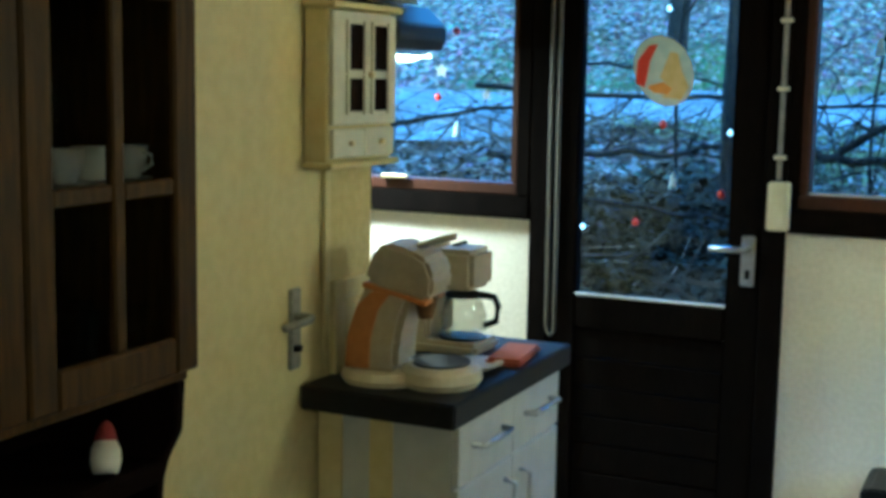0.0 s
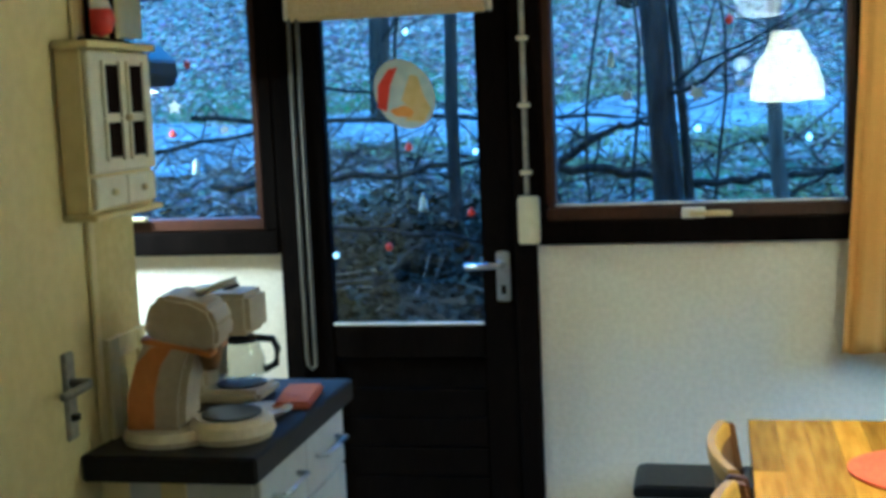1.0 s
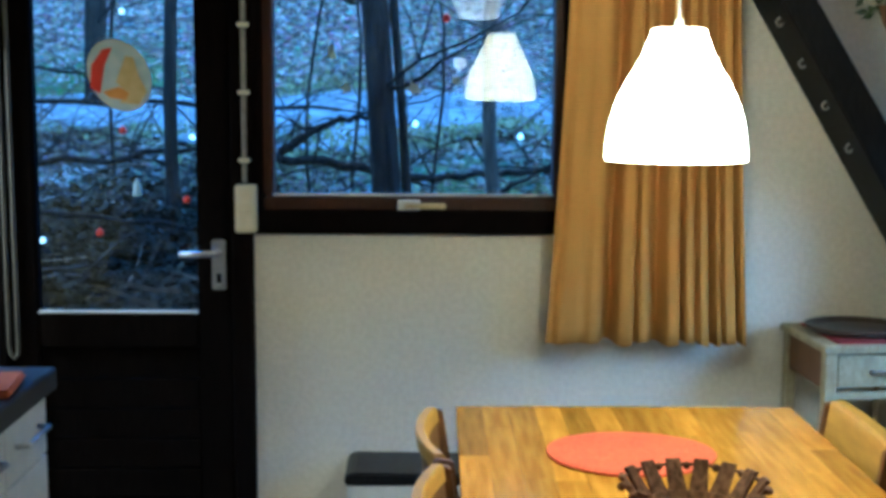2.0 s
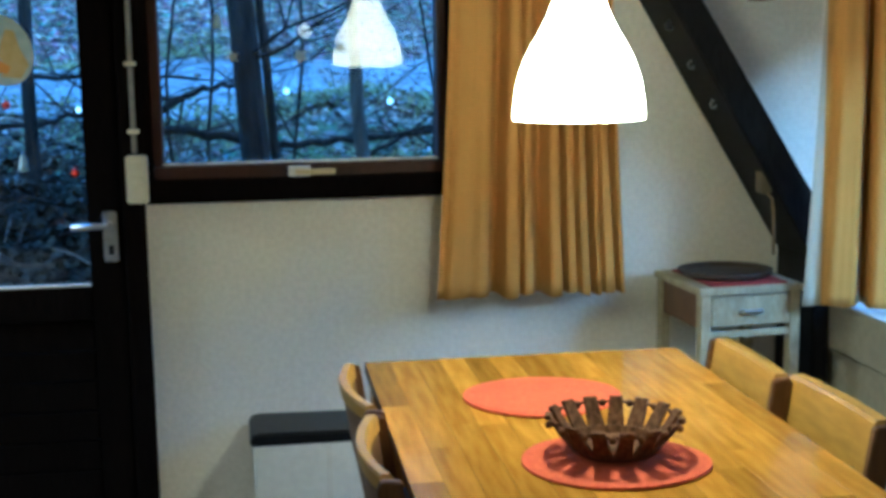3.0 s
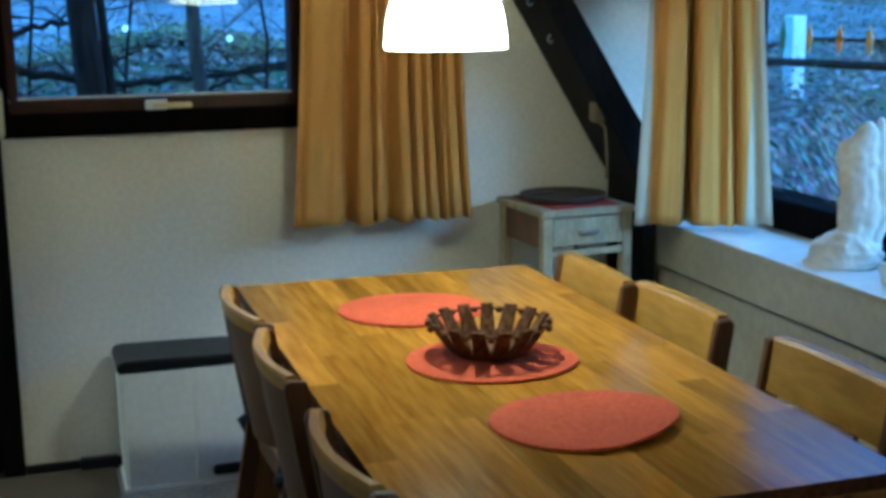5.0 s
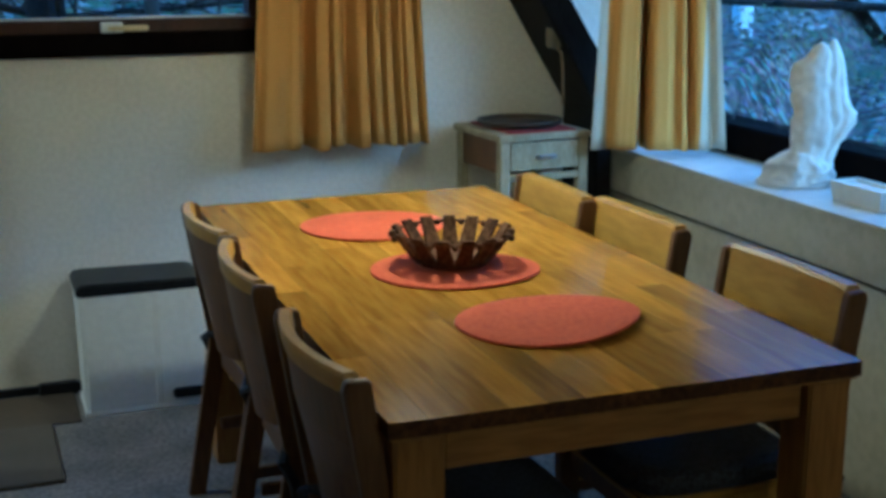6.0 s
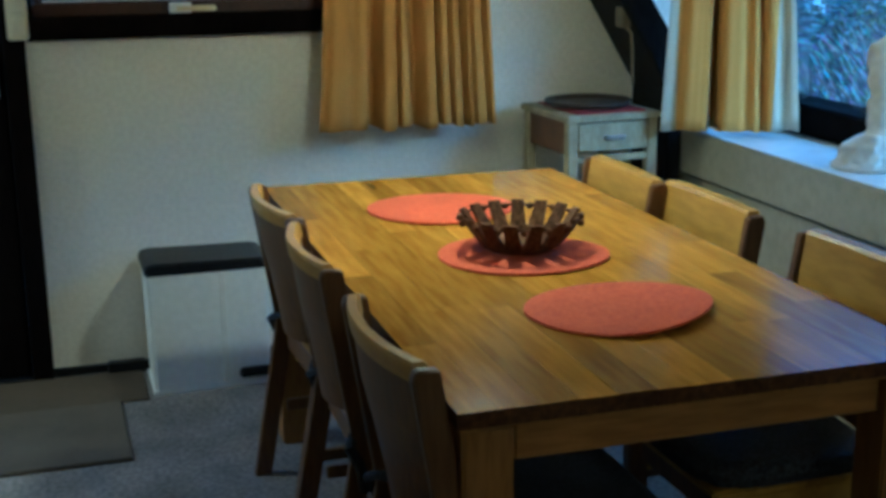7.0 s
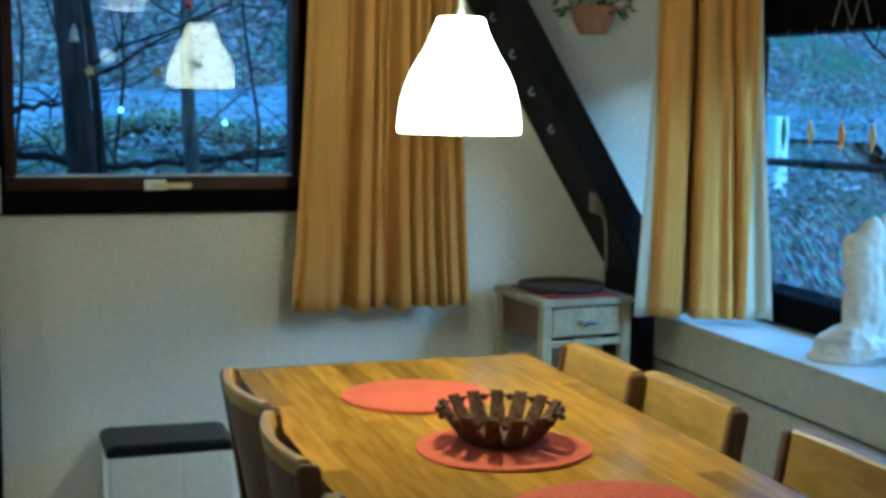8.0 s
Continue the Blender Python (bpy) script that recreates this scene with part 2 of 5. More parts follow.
def glass(name, tint_rgb=(1, 1, 1), rough=0.0, gloss=1.0, floor=0.035):
    """Thin pane: clear, with the mirror part that glass has."""
    m, n, l, p = material(name)
    n.remove(p)
    tr = n.new("ShaderNodeBsdfTransparent")
    tr.inputs[0].default_value = (*tint_rgb, 1)
    gl = n.new("ShaderNodeBsdfGlossy")
    gl.inputs["Roughness"].default_value = rough
    gl.inputs["Color"].default_value = (gloss, gloss, gloss, 1)
    lw = n.new("ShaderNodeLayerWeight")
    lw.inputs[0].default_value = 0.5
    pw = n.new("ShaderNodeMath")
    pw.operation = "POWER"
    pw.inputs[1].default_value = 5.0
    two = n.new("ShaderNodeMath")
    two.operation = "MULTIPLY_ADD"
    two.inputs[1].default_value, two.inputs[2].default_value = 0.94, floor
    two.use_clamp = True
    l.new(lw.outputs["Facing"], pw.inputs[0])
    mx = n.new("ShaderNodeMixShader")
    l.new(pw.outputs[0], two.inputs[0])
    l.new(two.outputs[0], mx.inputs[0])
    l.new(tr.outputs[0], mx.inputs[1])
    l.new(gl.outputs[0], mx.inputs[2])
    l.new(mx.outputs[0], n["Material Output"].inputs[0])
    return m


GLASS = glass("window_glass", (0.96, 0.98, 0.985), 0.0, 0.8, 0.026)
CAB_GLASS = glass("cabinet_glass", (0.8, 0.8, 0.78), 0.03, 0.015)
JUG_GLASS = glass("jug_glass", (0.85, 0.85, 0.82))


def glow(name, rgb, strength):
    m, n, l, p = material(name)
    p.inputs["Base Color"].default_value = (0.85, 0.82, 0.75, 1)
    p.inputs["Roughness"].default_value = 0.4
    p.inputs["Emission Color"].default_value = (*rgb, 1)
    p.inputs["Emission Strength"].default_value = strength
    return m


SHADE = glow("lit_lamp_shade", (1.0, 0.82, 0.42), 31.0)
FAIRY = glow("fairy_light", (0.55, 0.85, 1.0), 3.0)
DISH = glow("lit_dish_shade", (1.0, 0.88, 0.66), 14.0)

# ---- mesh helpers ----


def thing(name, label, category, m=None, group="", kind=""):
    ob = new(name)
    ob.empty_display_size = 0.05
    if m is not None:
        ob.matrix_basis = m
    return tagged(ob, label, category, group, kind)


def part(name, bm, mat, parent=None, label="", smooth=False):
    """Links a bmesh as one mesh object under a thing or a part."""
    me = bpy.data.meshes.new(name)
    bm.to_mesh(me)
    bm.free()
    for mm in (mat if isinstance(mat, (list, tuple)) else [mat]):
        me.materials.append(mm)
    if smooth:
        for p in me.polygons:
            p.use_smooth = True
    ob = new(name, me)
    if parent is not None:
        ob.parent = parent
    if label:
        ob["label"] = label
    return ob


def share(name, ob, m, parent):
    """Another piece on the same mesh."""
    o = new(name, ob.data)
    o.parent = parent
    o.matrix_basis = m
    return o


def add_box(bm, x0, x1, y0, y1, z0, z1, bevel=0.0, seg=1, mat=0):
    r = bmesh.ops.create_cube(bm, size=1.0)
    vs = r["verts"]
    bmesh.ops.scale(bm, vec=(x1 - x0, y1 - y0, z1 - z0), verts=vs)
    bmesh.ops.translate(bm, vec=((x0 + x1) / 2, (y0 + y1) / 2, (z0 + z1) / 2), verts=vs)
    fs = {f for v in vs for f in v.link_faces}
    for f in fs:
        f.material_index = mat
    if bevel:
        es = list({e for v in vs for e in v.link_edges})
        bmesh.ops.bevel(bm, geom=es, offset=bevel, segments=seg, affect="EDGES", clamp_overlap=True)
    return bm


def box(*a, bevel=0.0, seg=1):
    return add_box(bmesh.new(), *a, bevel=bevel, seg=seg)


def ring(bm, pts):
    return [bm.verts.new(p) for p in pts]


def skin(bm, rows, closed=True, caps=True, mat=0):
    for a, b in zip(rows, rows[1:]):
        k = len(a)
        for i in range(k if closed else k - 1):
            j = (i + 1) % k
            bm.faces.new((a[i], a[j], b[j], b[i])).material_index = mat
    if caps and closed:
        bm.faces.new(list(reversed(rows[0]))).material_index = mat
        bm.faces.new(rows[-1]).material_index = mat
    return bm


def lathe(profile, n=28, bm=None, at=(0, 0, 0), sx=1.0, sy=1.0, caps=True, mat=0):
    bm = bm or bmesh.new()
    rows = []
    for r, z in profile:
        r = max(r, 0.0004)
        rows.append(ring(bm, [(at[0] + sx * r * math.cos(2 * math.pi * i / n), at[1] + sy * r * math.sin(2 * math.pi * i / n), at[2] + z) for i in range(n)]))
    return skin(bm, rows, True, caps, mat)


def tube(points, radius, n=8, bm=None, taper=1.0, mat=0):
    bm = bm or bmesh.new()
    pts = [Vector(p) for p in points]
    rows = []
    up = Vector((0.13, 0.27, 0.95)).normalized()
    for i, p in enumerate(pts):
        d = (pts[min(i + 1, len(pts) - 1)] - pts[max(i - 1, 0)]).normalized()
        u = d.cross(up)
        if u.length < 0.05:
            u = d.cross(Vector((1, 0, 0)))
        u.normalize()
        v = d.cross(u)
        r = radius * (1 + (taper - 1) * i / max(1, len(pts) - 1))
        rows.append(ring(bm, [p + u * (r * math.cos(2 * math.pi * k / n)) + v * (r * math.sin(2 * math.pi * k / n)) for k in range(n)]))
    return skin(bm, rows, True, True, mat)


def prism(outline, a, b, axis="y", bevel=0.0, bm=None):
    """A flat outline pushed from a to b along an axis."""
    bm = bm or bmesh.new()

    def place(p, d):
        return {"x": (d, p[0], p[1]), "y": (p[0], d, p[1]), "z": (p[0], p[1], d)}[axis]
    lo, hi = ring(bm, [place(p, a) for p in outline]), ring(bm, [place(p, b) for p in outline])
    skin(bm, [lo, hi], True, True)
    bmesh.ops.recalc_face_normals(bm, faces=bm.faces)
    if bevel:
        bmesh.ops.bevel(bm, geom=list(bm.edges), offset=bevel, segments=2, affect="EDGES", clamp_overlap=True)
    return bm


def structure(name, bm, mat, label, category):
    return tagged(part(name, bm, mat), label, category, kind="structure")


# ---- structure of the room ----
WEST, SOUTH, EAST, TOP = -3.0, -7.2, 2.62, 2.45
structure("floor", box(WEST - 0.2, EAST + 0.2, SOUTH - 0.2, 0.16, -0.12, 0.0), FLOOR, "grey mottled carpet floor under the dining table", "floor")
structure("ceiling", box(WEST - 0.2, EAST + 0.2, SOUTH - 0.2, 0.3, TOP, TOP + 0.1), CEIL, "pale boarded ceiling of the chalet", "ceiling")

bm = bmesh.new()
for b in ((0.0, EAST, 0.0, 0.14, 0.03, 1.121), (0.99, EAST, 0.0, 0.14, 1.121, 2.03), (WEST, EAST, 0.0, 0.14, 2.03, TOP),
          (WEST, -0.840, 0.0, 0.14, 0.0, 1.108), (WEST, -2.1, 0.0, 0.14, 1.108, 2.03)):
    add_box(bm, *b)
structure("wall_north", bm, PLASTER, "white plastered wall between dark timber windows", "wall")
structure("wall_south", box(WEST, EAST, SOUTH - 0.12, SOUTH, 0.0, TOP), CREAM_WALL, "plain cream wall behind the sitting area", "wall")
structure("wall_west", box(WEST - 0.12, WEST, SOUTH, 0.14, 0.0, TOP), CREAM_WALL, "plain cream kitchen wall", "wall")
bm = bmesh.new()
for b in ((2.47, EAST, SOUTH, -0.18, 0.0, 0.785), (2.47, EAST, SOUTH, -0.18, 1.84, TOP), (2.47, EAST, -0.18, 0.0, 0.0, TOP), (2.47, EAST, SOUTH, -2.06, 0.785, 1.84)):
    add_box(bm, *b)
structure("wall_east", bm, PLASTER, "white plastered wall round the side window", "wall")
stp = part("door_stop_block", box(0.175, 0.298, -0.045, -0.0125, 0.0, 0.042, bevel=0.004), BLACK_PLASTIC)
tagged(stp, "short black block against the skirting beside the bin", "door stop")
structure("baseboard", box(0.002, 2.05, -0.012, 0.0, 0.0, 0.028, bevel=0.002), BLACK_PLASTIC, "thin black skirting along the white wall", "baseboard")

# low wall with the deep sill under the side window
structure("low_wall", box(2.195, 2.47, SOUTH, -0.002, 0.0, 0.60), SILL_PAINT, "cream panelled low wall under the side window", "wall")
sill = structure("window_sill", box(2.166, 2.47, SOUTH, -0.002, 0.612, 0.765, bevel=0.006, seg=2), SILL_PAINT, "deep cream painted window sill", "sill")
part("sill_top", box(2.172, 2.468, SOUTH, -0.004, 0.7655, 0.770, bevel=0.002), SILL_TOP, sill, "pale glossy sill board")
# black strip put in as the shade of the recess under the sill
part("shadow_gap", box(2.19, 2.40, SOUTH, -0.004, 0.600, 0.612), BLACK_PLASTIC, sill)

# partition with the cream door
bm = bmesh.new()
for b in ((-0.80, -0.72, -1.56, -1.364, 0.0, TOP), (-0.80, -0.72, -2.40, -1.56, 2.05, TOP), (-0.80, -0.72, SOUTH, -2.40, 0.0, TOP)):
    add_box(bm, *b)
structure("partition_wall", bm, CREAM_WALL, "yellow-cream partition wall with a door", "wall")
structure("wall_kitchen", box(WEST, -0.80, -1.5, -1.42, 0.0, TOP), CREAM_WALL, "plain cream wall behind the partition", "wall")
door2 = tagged(new("door_2"), "closed cream painted door with a steel handle", "door", kind="structure")
part("leaf", box(-0.765, -0.724, -2.397, -1.563, 0.004, 2.046, bevel=0.003), CREAM_PAINT, door2)
part("architrave", box(-0.72, -0.712, -1.588, -1.560, 0.0, 2.12, bevel=0.003), CREAM_PAINT, door2)
wp = structure("wall_panel", box(-0.7195, -0.712, -1.553, -1.368, 0.0, 1.12, bevel=0.002), CREAM_WALL, "cream panel on the end of the partition", "panel")
for a, b in ((-1.553, -1.510), (-1.410, -1.368)):
    part("stile", box(-0.712, -0.704, a, b, 0.0, 1.12, bevel=0.002), CREAM_PAINT, wp)
part("rail", box(-0.712, -0.704, -1.510, -1.410, 1.075, 1.12, bevel=0.002), CREAM_PAINT, wp)
part("architrave", box(-0.72, -0.703, -2.46, -2.385, 0.0, 2.12, bevel=0.004), CREAM_PAINT, door2)
h2 = part("handle_plate", box(-0.724, -0.714, -1.722, -1.682, 0.95, 1.125, bevel=0.003, seg=2), PIPE, door2, "dull grey handle plate")
part("lever", tube([(-0.715, -1.702, 1.065), (-0.675, -1.702, 1.065), (-0.668, -1.72, 1.065), (-0.668, -1.82, 1.063)], 0.009), PIPE, h2, smooth=True)
part("lock", lathe([(0.0, 0), (0.012, 0), (0.012, 0.012), (0.0, 0.013)], 14, at=(-0.712, -1.702, 0.99)), BLACK_PLASTIC, h2)

# ---- windows and the garden door ----


def bar(name, parent, a, mat=DARK, bevel=0.006):
    return part(name, box(*a, bevel=bevel, seg=2), mat, parent)


structure("door_post", box(-0.068, 0.0, -0.03, 0.14, 0.0, 2.03, bevel=0.004), DARK, "black-brown timber post beside the garden door", "post")
structure("window_post", box(-0.840, -0.776, -0.03, 0.14, 0.0, 2.03, bevel=0.004), DARK, "black-brown timber post between window and door", "post")
structure("lintel", box(-2.1, 0.99, -0.034, 0.0, 1.99, 2.09, bevel=0.004), DARK, "dark timber head board over windows and door", "trim")

w1 = tagged(new("window_1"), "dark brown timber window looking onto woodland", "window", kind="structure")
bar("bottom_rail", w1, (0.001, 0.99, -0.035, 0.10, 1.122, 1.195))
bar("left_stile", w1, (0.001, 0.03, -0.03, 0.10, 1.195, 1.99))
bar("right_stile", w1, (0.965, 0.989, -0.03, 0.10, 1.195, 1.99))
bar("sash_bottom", w1, (0.03, 0.965, -0.012, 0.08, 1.196, 1.238), BROWN)
bar("sash_left", w1, (0.031, 0.062, -0.012, 0.08, 1.239, 1.953), BROWN)
bar("sash_right", w1, (0.937, 0.964, -0.012, 0.08, 1.239, 1.953), BROWN)
bar("sash_top", w1, (0.03, 0.965, -0.012, 0.08, 1.954, 1.989), BROWN)
bm = box(-0.45, 0.45, -0.002, 0.002, -0.375, 0.375)
pane = part("pane", bm, GLASS, w1, "clear double glazing")
pane.matrix_basis = pose(0.5, 0.045, 1.596, 2.2, 0, 4.2)
pane.visible_shadow = False
part("bead", box(0.062, 0.937, 0.0, 0.012, 1.239, 1.247, bevel=0.002), SILL_TOP, w1, "pale glazing bead")
st = part("stay", box(0.47, 0.60, -0.05, -0.036, 1.203, 1.221, bevel=0.004, seg=2), BRASS, w1, "cream and brass window stay")
part("stay_plate", box(0.45, 0.52, -0.046, -0.0355, 1.199, 1.232, bevel=0.003), WHITE_PAINT, st)

w2 = tagged(new("window_2"), "red-brown timber kitchen window onto the garden", "window", kind="structure")
bar("right_stile", w2, (-0.890, -0.841, -0.03, 0.10, 1.186, 1.99))
bar("bottom_rail", w2, (-2.1, -0.841, -0.035, 0.10, 1.109, 1.185))
bar("sash_bottom", w2, (-2.07, -0.891, -0.015, 0.08, 1.186, 1.226), BROWN)
bar("sash_right", w2, (-0.918, -0.891, -0.015, 0.08, 1.227, 1.953), BROWN)
bar("sash_left", w2, (-2.1, -2.05, -0.015, 0.08, 1.227, 1.953), BROWN)
bar("sash_top", w2, (-2.1, -0.891, -0.015, 0.08, 1.954, 1.989), BROWN)
pane = part("pane", box(-2.05, -0.918, 0.043, 0.047, 1.226, 1.954), GLASS, w2, "clear double glazing")
pane.visible_shadow = False
part("stay", box(-1.40, -1.30, -0.04, -0.016, 1.226, 1.240, bevel=0.003), BRASS, w2)

d1 = tagged(new("door_1"), "closed black-brown garden door with a glazed upper half", "door", kind="structure")
bar("left_stile", d1, (-0.774, -0.682, 0.0, 0.06, 0.012, 1.99))
bar("right_stile", d1, (-0.179, -0.070, 0.0, 0.06, 0.012, 1.99))
bar("top_rail", d1, (-0.681, -0.180, 0.0, 0.06, 1.885, 1.99))
bar("middle_rail", d1, (-0.681, -0.180, 0.0, 0.06, 0.755, 0.864))
bar("bottom_rail", d1, (-0.681, -0.180, 0.0, 0.06, 0.012, 0.16))
brd = part("board", box(-0.2505, 0.2505, -0.012, 0.012, -0.0475, 0.0475, bevel=0.004, seg=1), DARK, d1)
brd.matrix_basis = pose(-0.4305, 0.03, 0.209)
for i in range(1, 6):
    share("board", brd, pose(-0.4305, 0.03 - 0.0006 * i, 0.209 + 0.0985 * i), d1)
part("bead", box(-0.681, -0.180, -0.002, 0.014, 0.865, 0.874, bevel=0.002), SILL_TOP, d1, "pale glazing bead")
pane = part("pane", box(-0.681, -0.180, 0.028, 0.032, 0.865, 1.885), GLASS, d1, "clear door glass")
pane.visible_shadow = False
hp = part("handle_plate", box(-0.134, -0.089, -0.010, 0.0, 0.942, 1.102, bevel=0.004, seg=2), STEEL, d1, "brushed steel handle plate")
part("lever", tube([(-0.111, -0.008, 1.062), (-0.111, -0.05, 1.062), (-0.122, -0.058, 1.062), (-0.225, -0.058, 1.060)], 0.010, 10), STEEL, hp, smooth=True)
part("lock", box(-0.119, -0.103, -0.014, -0.010, 0.965, 0.995, bevel=0.004), BLACK_PLASTIC, hp)
structure("threshold", box(-0.774, 0.0, -0.03, 0.14, 0.0, 0.011, bevel=0.002), BLACK_PLASTIC, "dark strip under the garden door", "trim")

w3 = tagged(new("window_3"), "wide dark timber side window over the sill", "window", kind="structure")
bar("bottom_rail", w3, (2.455, 2.625, -2.06, -0.18, 0.771, 0.872))
bar("top_rail", w3, (2.455, 2.625, -2.06, -0.18, 1.735, 1.86))
bar("left_stile", w3, (2.455, 2.625, -0.235, -0.18, 0.873, 1.734))
bar("right_stile", w3, (2.455, 2.625, -2.06, -1.99, 0.873, 1.734))
for a, b in ((-1.989, -0.236),):
    pane = part("pane", box(2.508, 2.512, a, b, 0.873, 1.734), GLASS, w3, "clear double glazing")
    pane.visible_shadow = False

# ---- rafter ----
raf = [(1.183, 2.445), (1.557, 1.82), (2.106, 0.905), (2.106, 0.0), (2.164, 0.0), (2.164, 1.02), (2.066, 1.168), (1.661, 1.823), (1.277, 2.445)]
structure("rafter", prism(raf, -0.30, -0.012, "y", bevel=0.006), BEAM, "black-brown sloping roof beam with cup hooks", "beam")

# ---- dining table ----


def dining_table():
    t = thing("dining_table", "oiled oak dining table with a block-glued top", "table", pose(1.044, -1.631, 0, 0, 0, -0.6))
    hw, hl = 0.440, 0.905
    part("underlayer", box(-hw + 0.006, hw - 0.006, -hl + 0.006, hl - 0.006, 0.716, 0.736), OAK_EDGE, t)
    rng = random.Random(4)
    n = 13
    w = 2 * hw / n
    for i in range(n):
        y = -hl
        cuts = []
        first = rng.uniform(0.25, 0.6)
        while y < hl - 0.001:
            e = y + (first if not cuts else rng.uniform(0.45, 0.7))
            if hl - e < 0.2:
                e = hl
            cuts.append((y, e))
            y = e
        for a, b in cuts:
            bm = box(-hw + i * w + 0.0001, -hw + (i + 1) * w - 0.0001, a + 0.0001, b - 0.0001, 0.722, 0.750 + rng.uniform(-0.0001, 0.0001), bevel=0.0005)
            bm.normal_update()
            for f in bm.faces:
                f.material_index = 0 if f.normal.z > 0.5 else 1
            part("stave", bm, [OAK, END_GRAIN], t)
    for sx in (-1, 1):
        part("apron", box(sx * 0.40 - 0.011, sx * 0.40 + 0.011, -0.80, 0.80, 0.648, 0.716, bevel=0.002), OAK_EDGE, t)
    for sy in (-1, 1):
        part("apron", box(-0.335, 0.335, sy * 0.865 - 0.011, sy * 0.865 + 0.011, 0.648, 0.716, bevel=0.002), OAK_RAIL, t)
    for sx in (-1, 1):
        for sy in (-1, 1):
            part("leg", box(sx * 0.385 - 0.043, sx * 0.385 + 0.043, sy * 0.85 - 0.043, sy * 0.85 + 0.043, 0.0, 0.716, bevel=0.004, seg=2), OAK_EDGE, t)
    return t


dining_table()


# ---- chairs: each faces local +x ----
def dining_chair(bow, thick, low, label):
    c = thing("dining_chair", label, "chair", group="chairs round the table")
    part("seat", box(-0.19, 0.20, -0.20, 0.20, 0.425, 0.445, bevel=0.006, seg=2), BEECH, c)
    def bent(levels, bow):
        bm = bmesh.new()
        rows = []
        nu = 14
        for z, lean, th, half in levels:
            vs = [-1 + 2 * i / nu for i in range(nu + 1)]
            pts = [(lean - bow * (1 - v * v) + th, v * half, z) for v in vs] + [(lean - bow * (1 - v * v) - th, v * half, z) for v in reversed(vs)]
            rows.append(ring(bm, pts))
        skin(bm, rows)
        bmesh.ops.recalc_face_normals(bm, faces=bm.faces)
        return bm
    foot = -0.252 + (0.814 - low) * 0.16
    part("crest_rail", bent(((low, foot, thick, 0.198), (0.80, -0.250, thick, 0.198), (0.814, -0.252, thick, 0.198), (0.822, -0.254, thick - 0.004, 0.196)), bow), BEECH, c, "bent beech crest rail")
    wide = 0.196 if bow > 0.02 else 0.112
    # panel darkened by its material, in place of shade on the outer face
    part("back_panel", bent(((0.47, -0.200, 0.005, 0.100), (0.53, -0.208, 0.006, 0.112), (0.62, -0.222, 0.007, 0.5 * wide + 0.062), (0.69, foot + 0.012, 0.008, wide), (low - 0.002, foot, 0.009, wide)), bow * 0.95), BEECH_SHADED, c, "thin bent back panel")
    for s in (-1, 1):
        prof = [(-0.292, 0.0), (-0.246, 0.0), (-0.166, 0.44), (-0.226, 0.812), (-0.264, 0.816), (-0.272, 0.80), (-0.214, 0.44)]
        part("back_post", prism(prof, s * 0.2105 - 0.0115, s * 0.2105 + 0.0115, "y", bevel=0.003), BEECH_SHADED, c, "back post in the shaded beech tone")
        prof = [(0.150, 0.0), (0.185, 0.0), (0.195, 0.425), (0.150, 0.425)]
        part("front_leg", prism(prof, s * 0.175 - 0.018, s * 0.175 + 0.018, "y", bevel=0.003), BEECH_SHADED, c)
        part("side_rail", box(-0.17, 0.155, s * 0.182 - 0.010, s * 0.182 + 0.010, 0.325, 0.424, bevel=0.003), BEECH, c)
        part("stretcher", box(-0.20, 0.16, s * 0.182 - 0.009, s * 0.182 + 0.009, 0.19, 0.22, bevel=0.003), BEECH_SHADED, c)
        tie = tube([(-0.185, s * 0.17, 0.458), (-0.212, s * 0.205, 0.455), (-0.225, s * 0.230, 0.44), (-0.205, s * 0.234, 0.40), (-0.195, s * 0.228, 0.34)], 0.012, 6)
        part("tie", tie, CUSHION, c, "black knotted cushion tie")
    part("front_rail", box(0.155, 0.175, -0.155, 0.155, 0.365, 0.424, bevel=0.003), BEECH_SHADED, c)
    part("back_rail", box(-0.190, -0.172, -0.186, 0.186, 0.365, 0.424, bevel=0.003), BEECH_SHADED, c)
    # soft pad with a sagging quilted top
    bm = bmesh.new()
    rows = []
    for z, s in ((0.446, 0.90), (0.452, 1.0), (0.472, 1.03), (0.489, 0.99), (0.497, 0.90)):
        pts = []
        for i in range(32):
            a = 2 * math.pi * i / 32
            ca, sa = math.cos(a), math.sin(a)
            k = 1 / max(abs(ca) ** 5 + abs(sa) ** 5, 1e-9) ** 0.2
            pts.append((0.022 + 0.190 * s * ca * k, 0.218 * s * sa * k, z))
        rows.append(ring(bm, pts))
    skin(bm, rows)
    part("cushion", bm, CUSHION, c, "black quilted seat pad", smooth=False)
    return c


first = dining_chair(0.033, 0.013, 0.786, "beech dining chair with bent back panel and black seat pad")
LEFT_X = 0.812
first.matrix_basis = pose(LEFT_X - 0.004, -1.20, 0, 0, 0, 2)
for x, y, a in ((LEFT_X - 0.010, -1.68, -2), (LEFT_X - 0.012, -2.275, 1)):
    copy_thing(first, pose(x, y, 0, 0, 0, a))
second = dining_chair(0.010, 0.017, 0.70, "beech dining chair with straight back board and black pad")
second.matrix_basis = pose(1.290, -1.135, 0, 0, 0, 179)
for x, y, a in ((1.325, -1.545, 181), (1.358, -2.135, 180.5)):
    copy_thing(second, pose(x, y, 0, 0, 0, a))

# ---- on the table ----


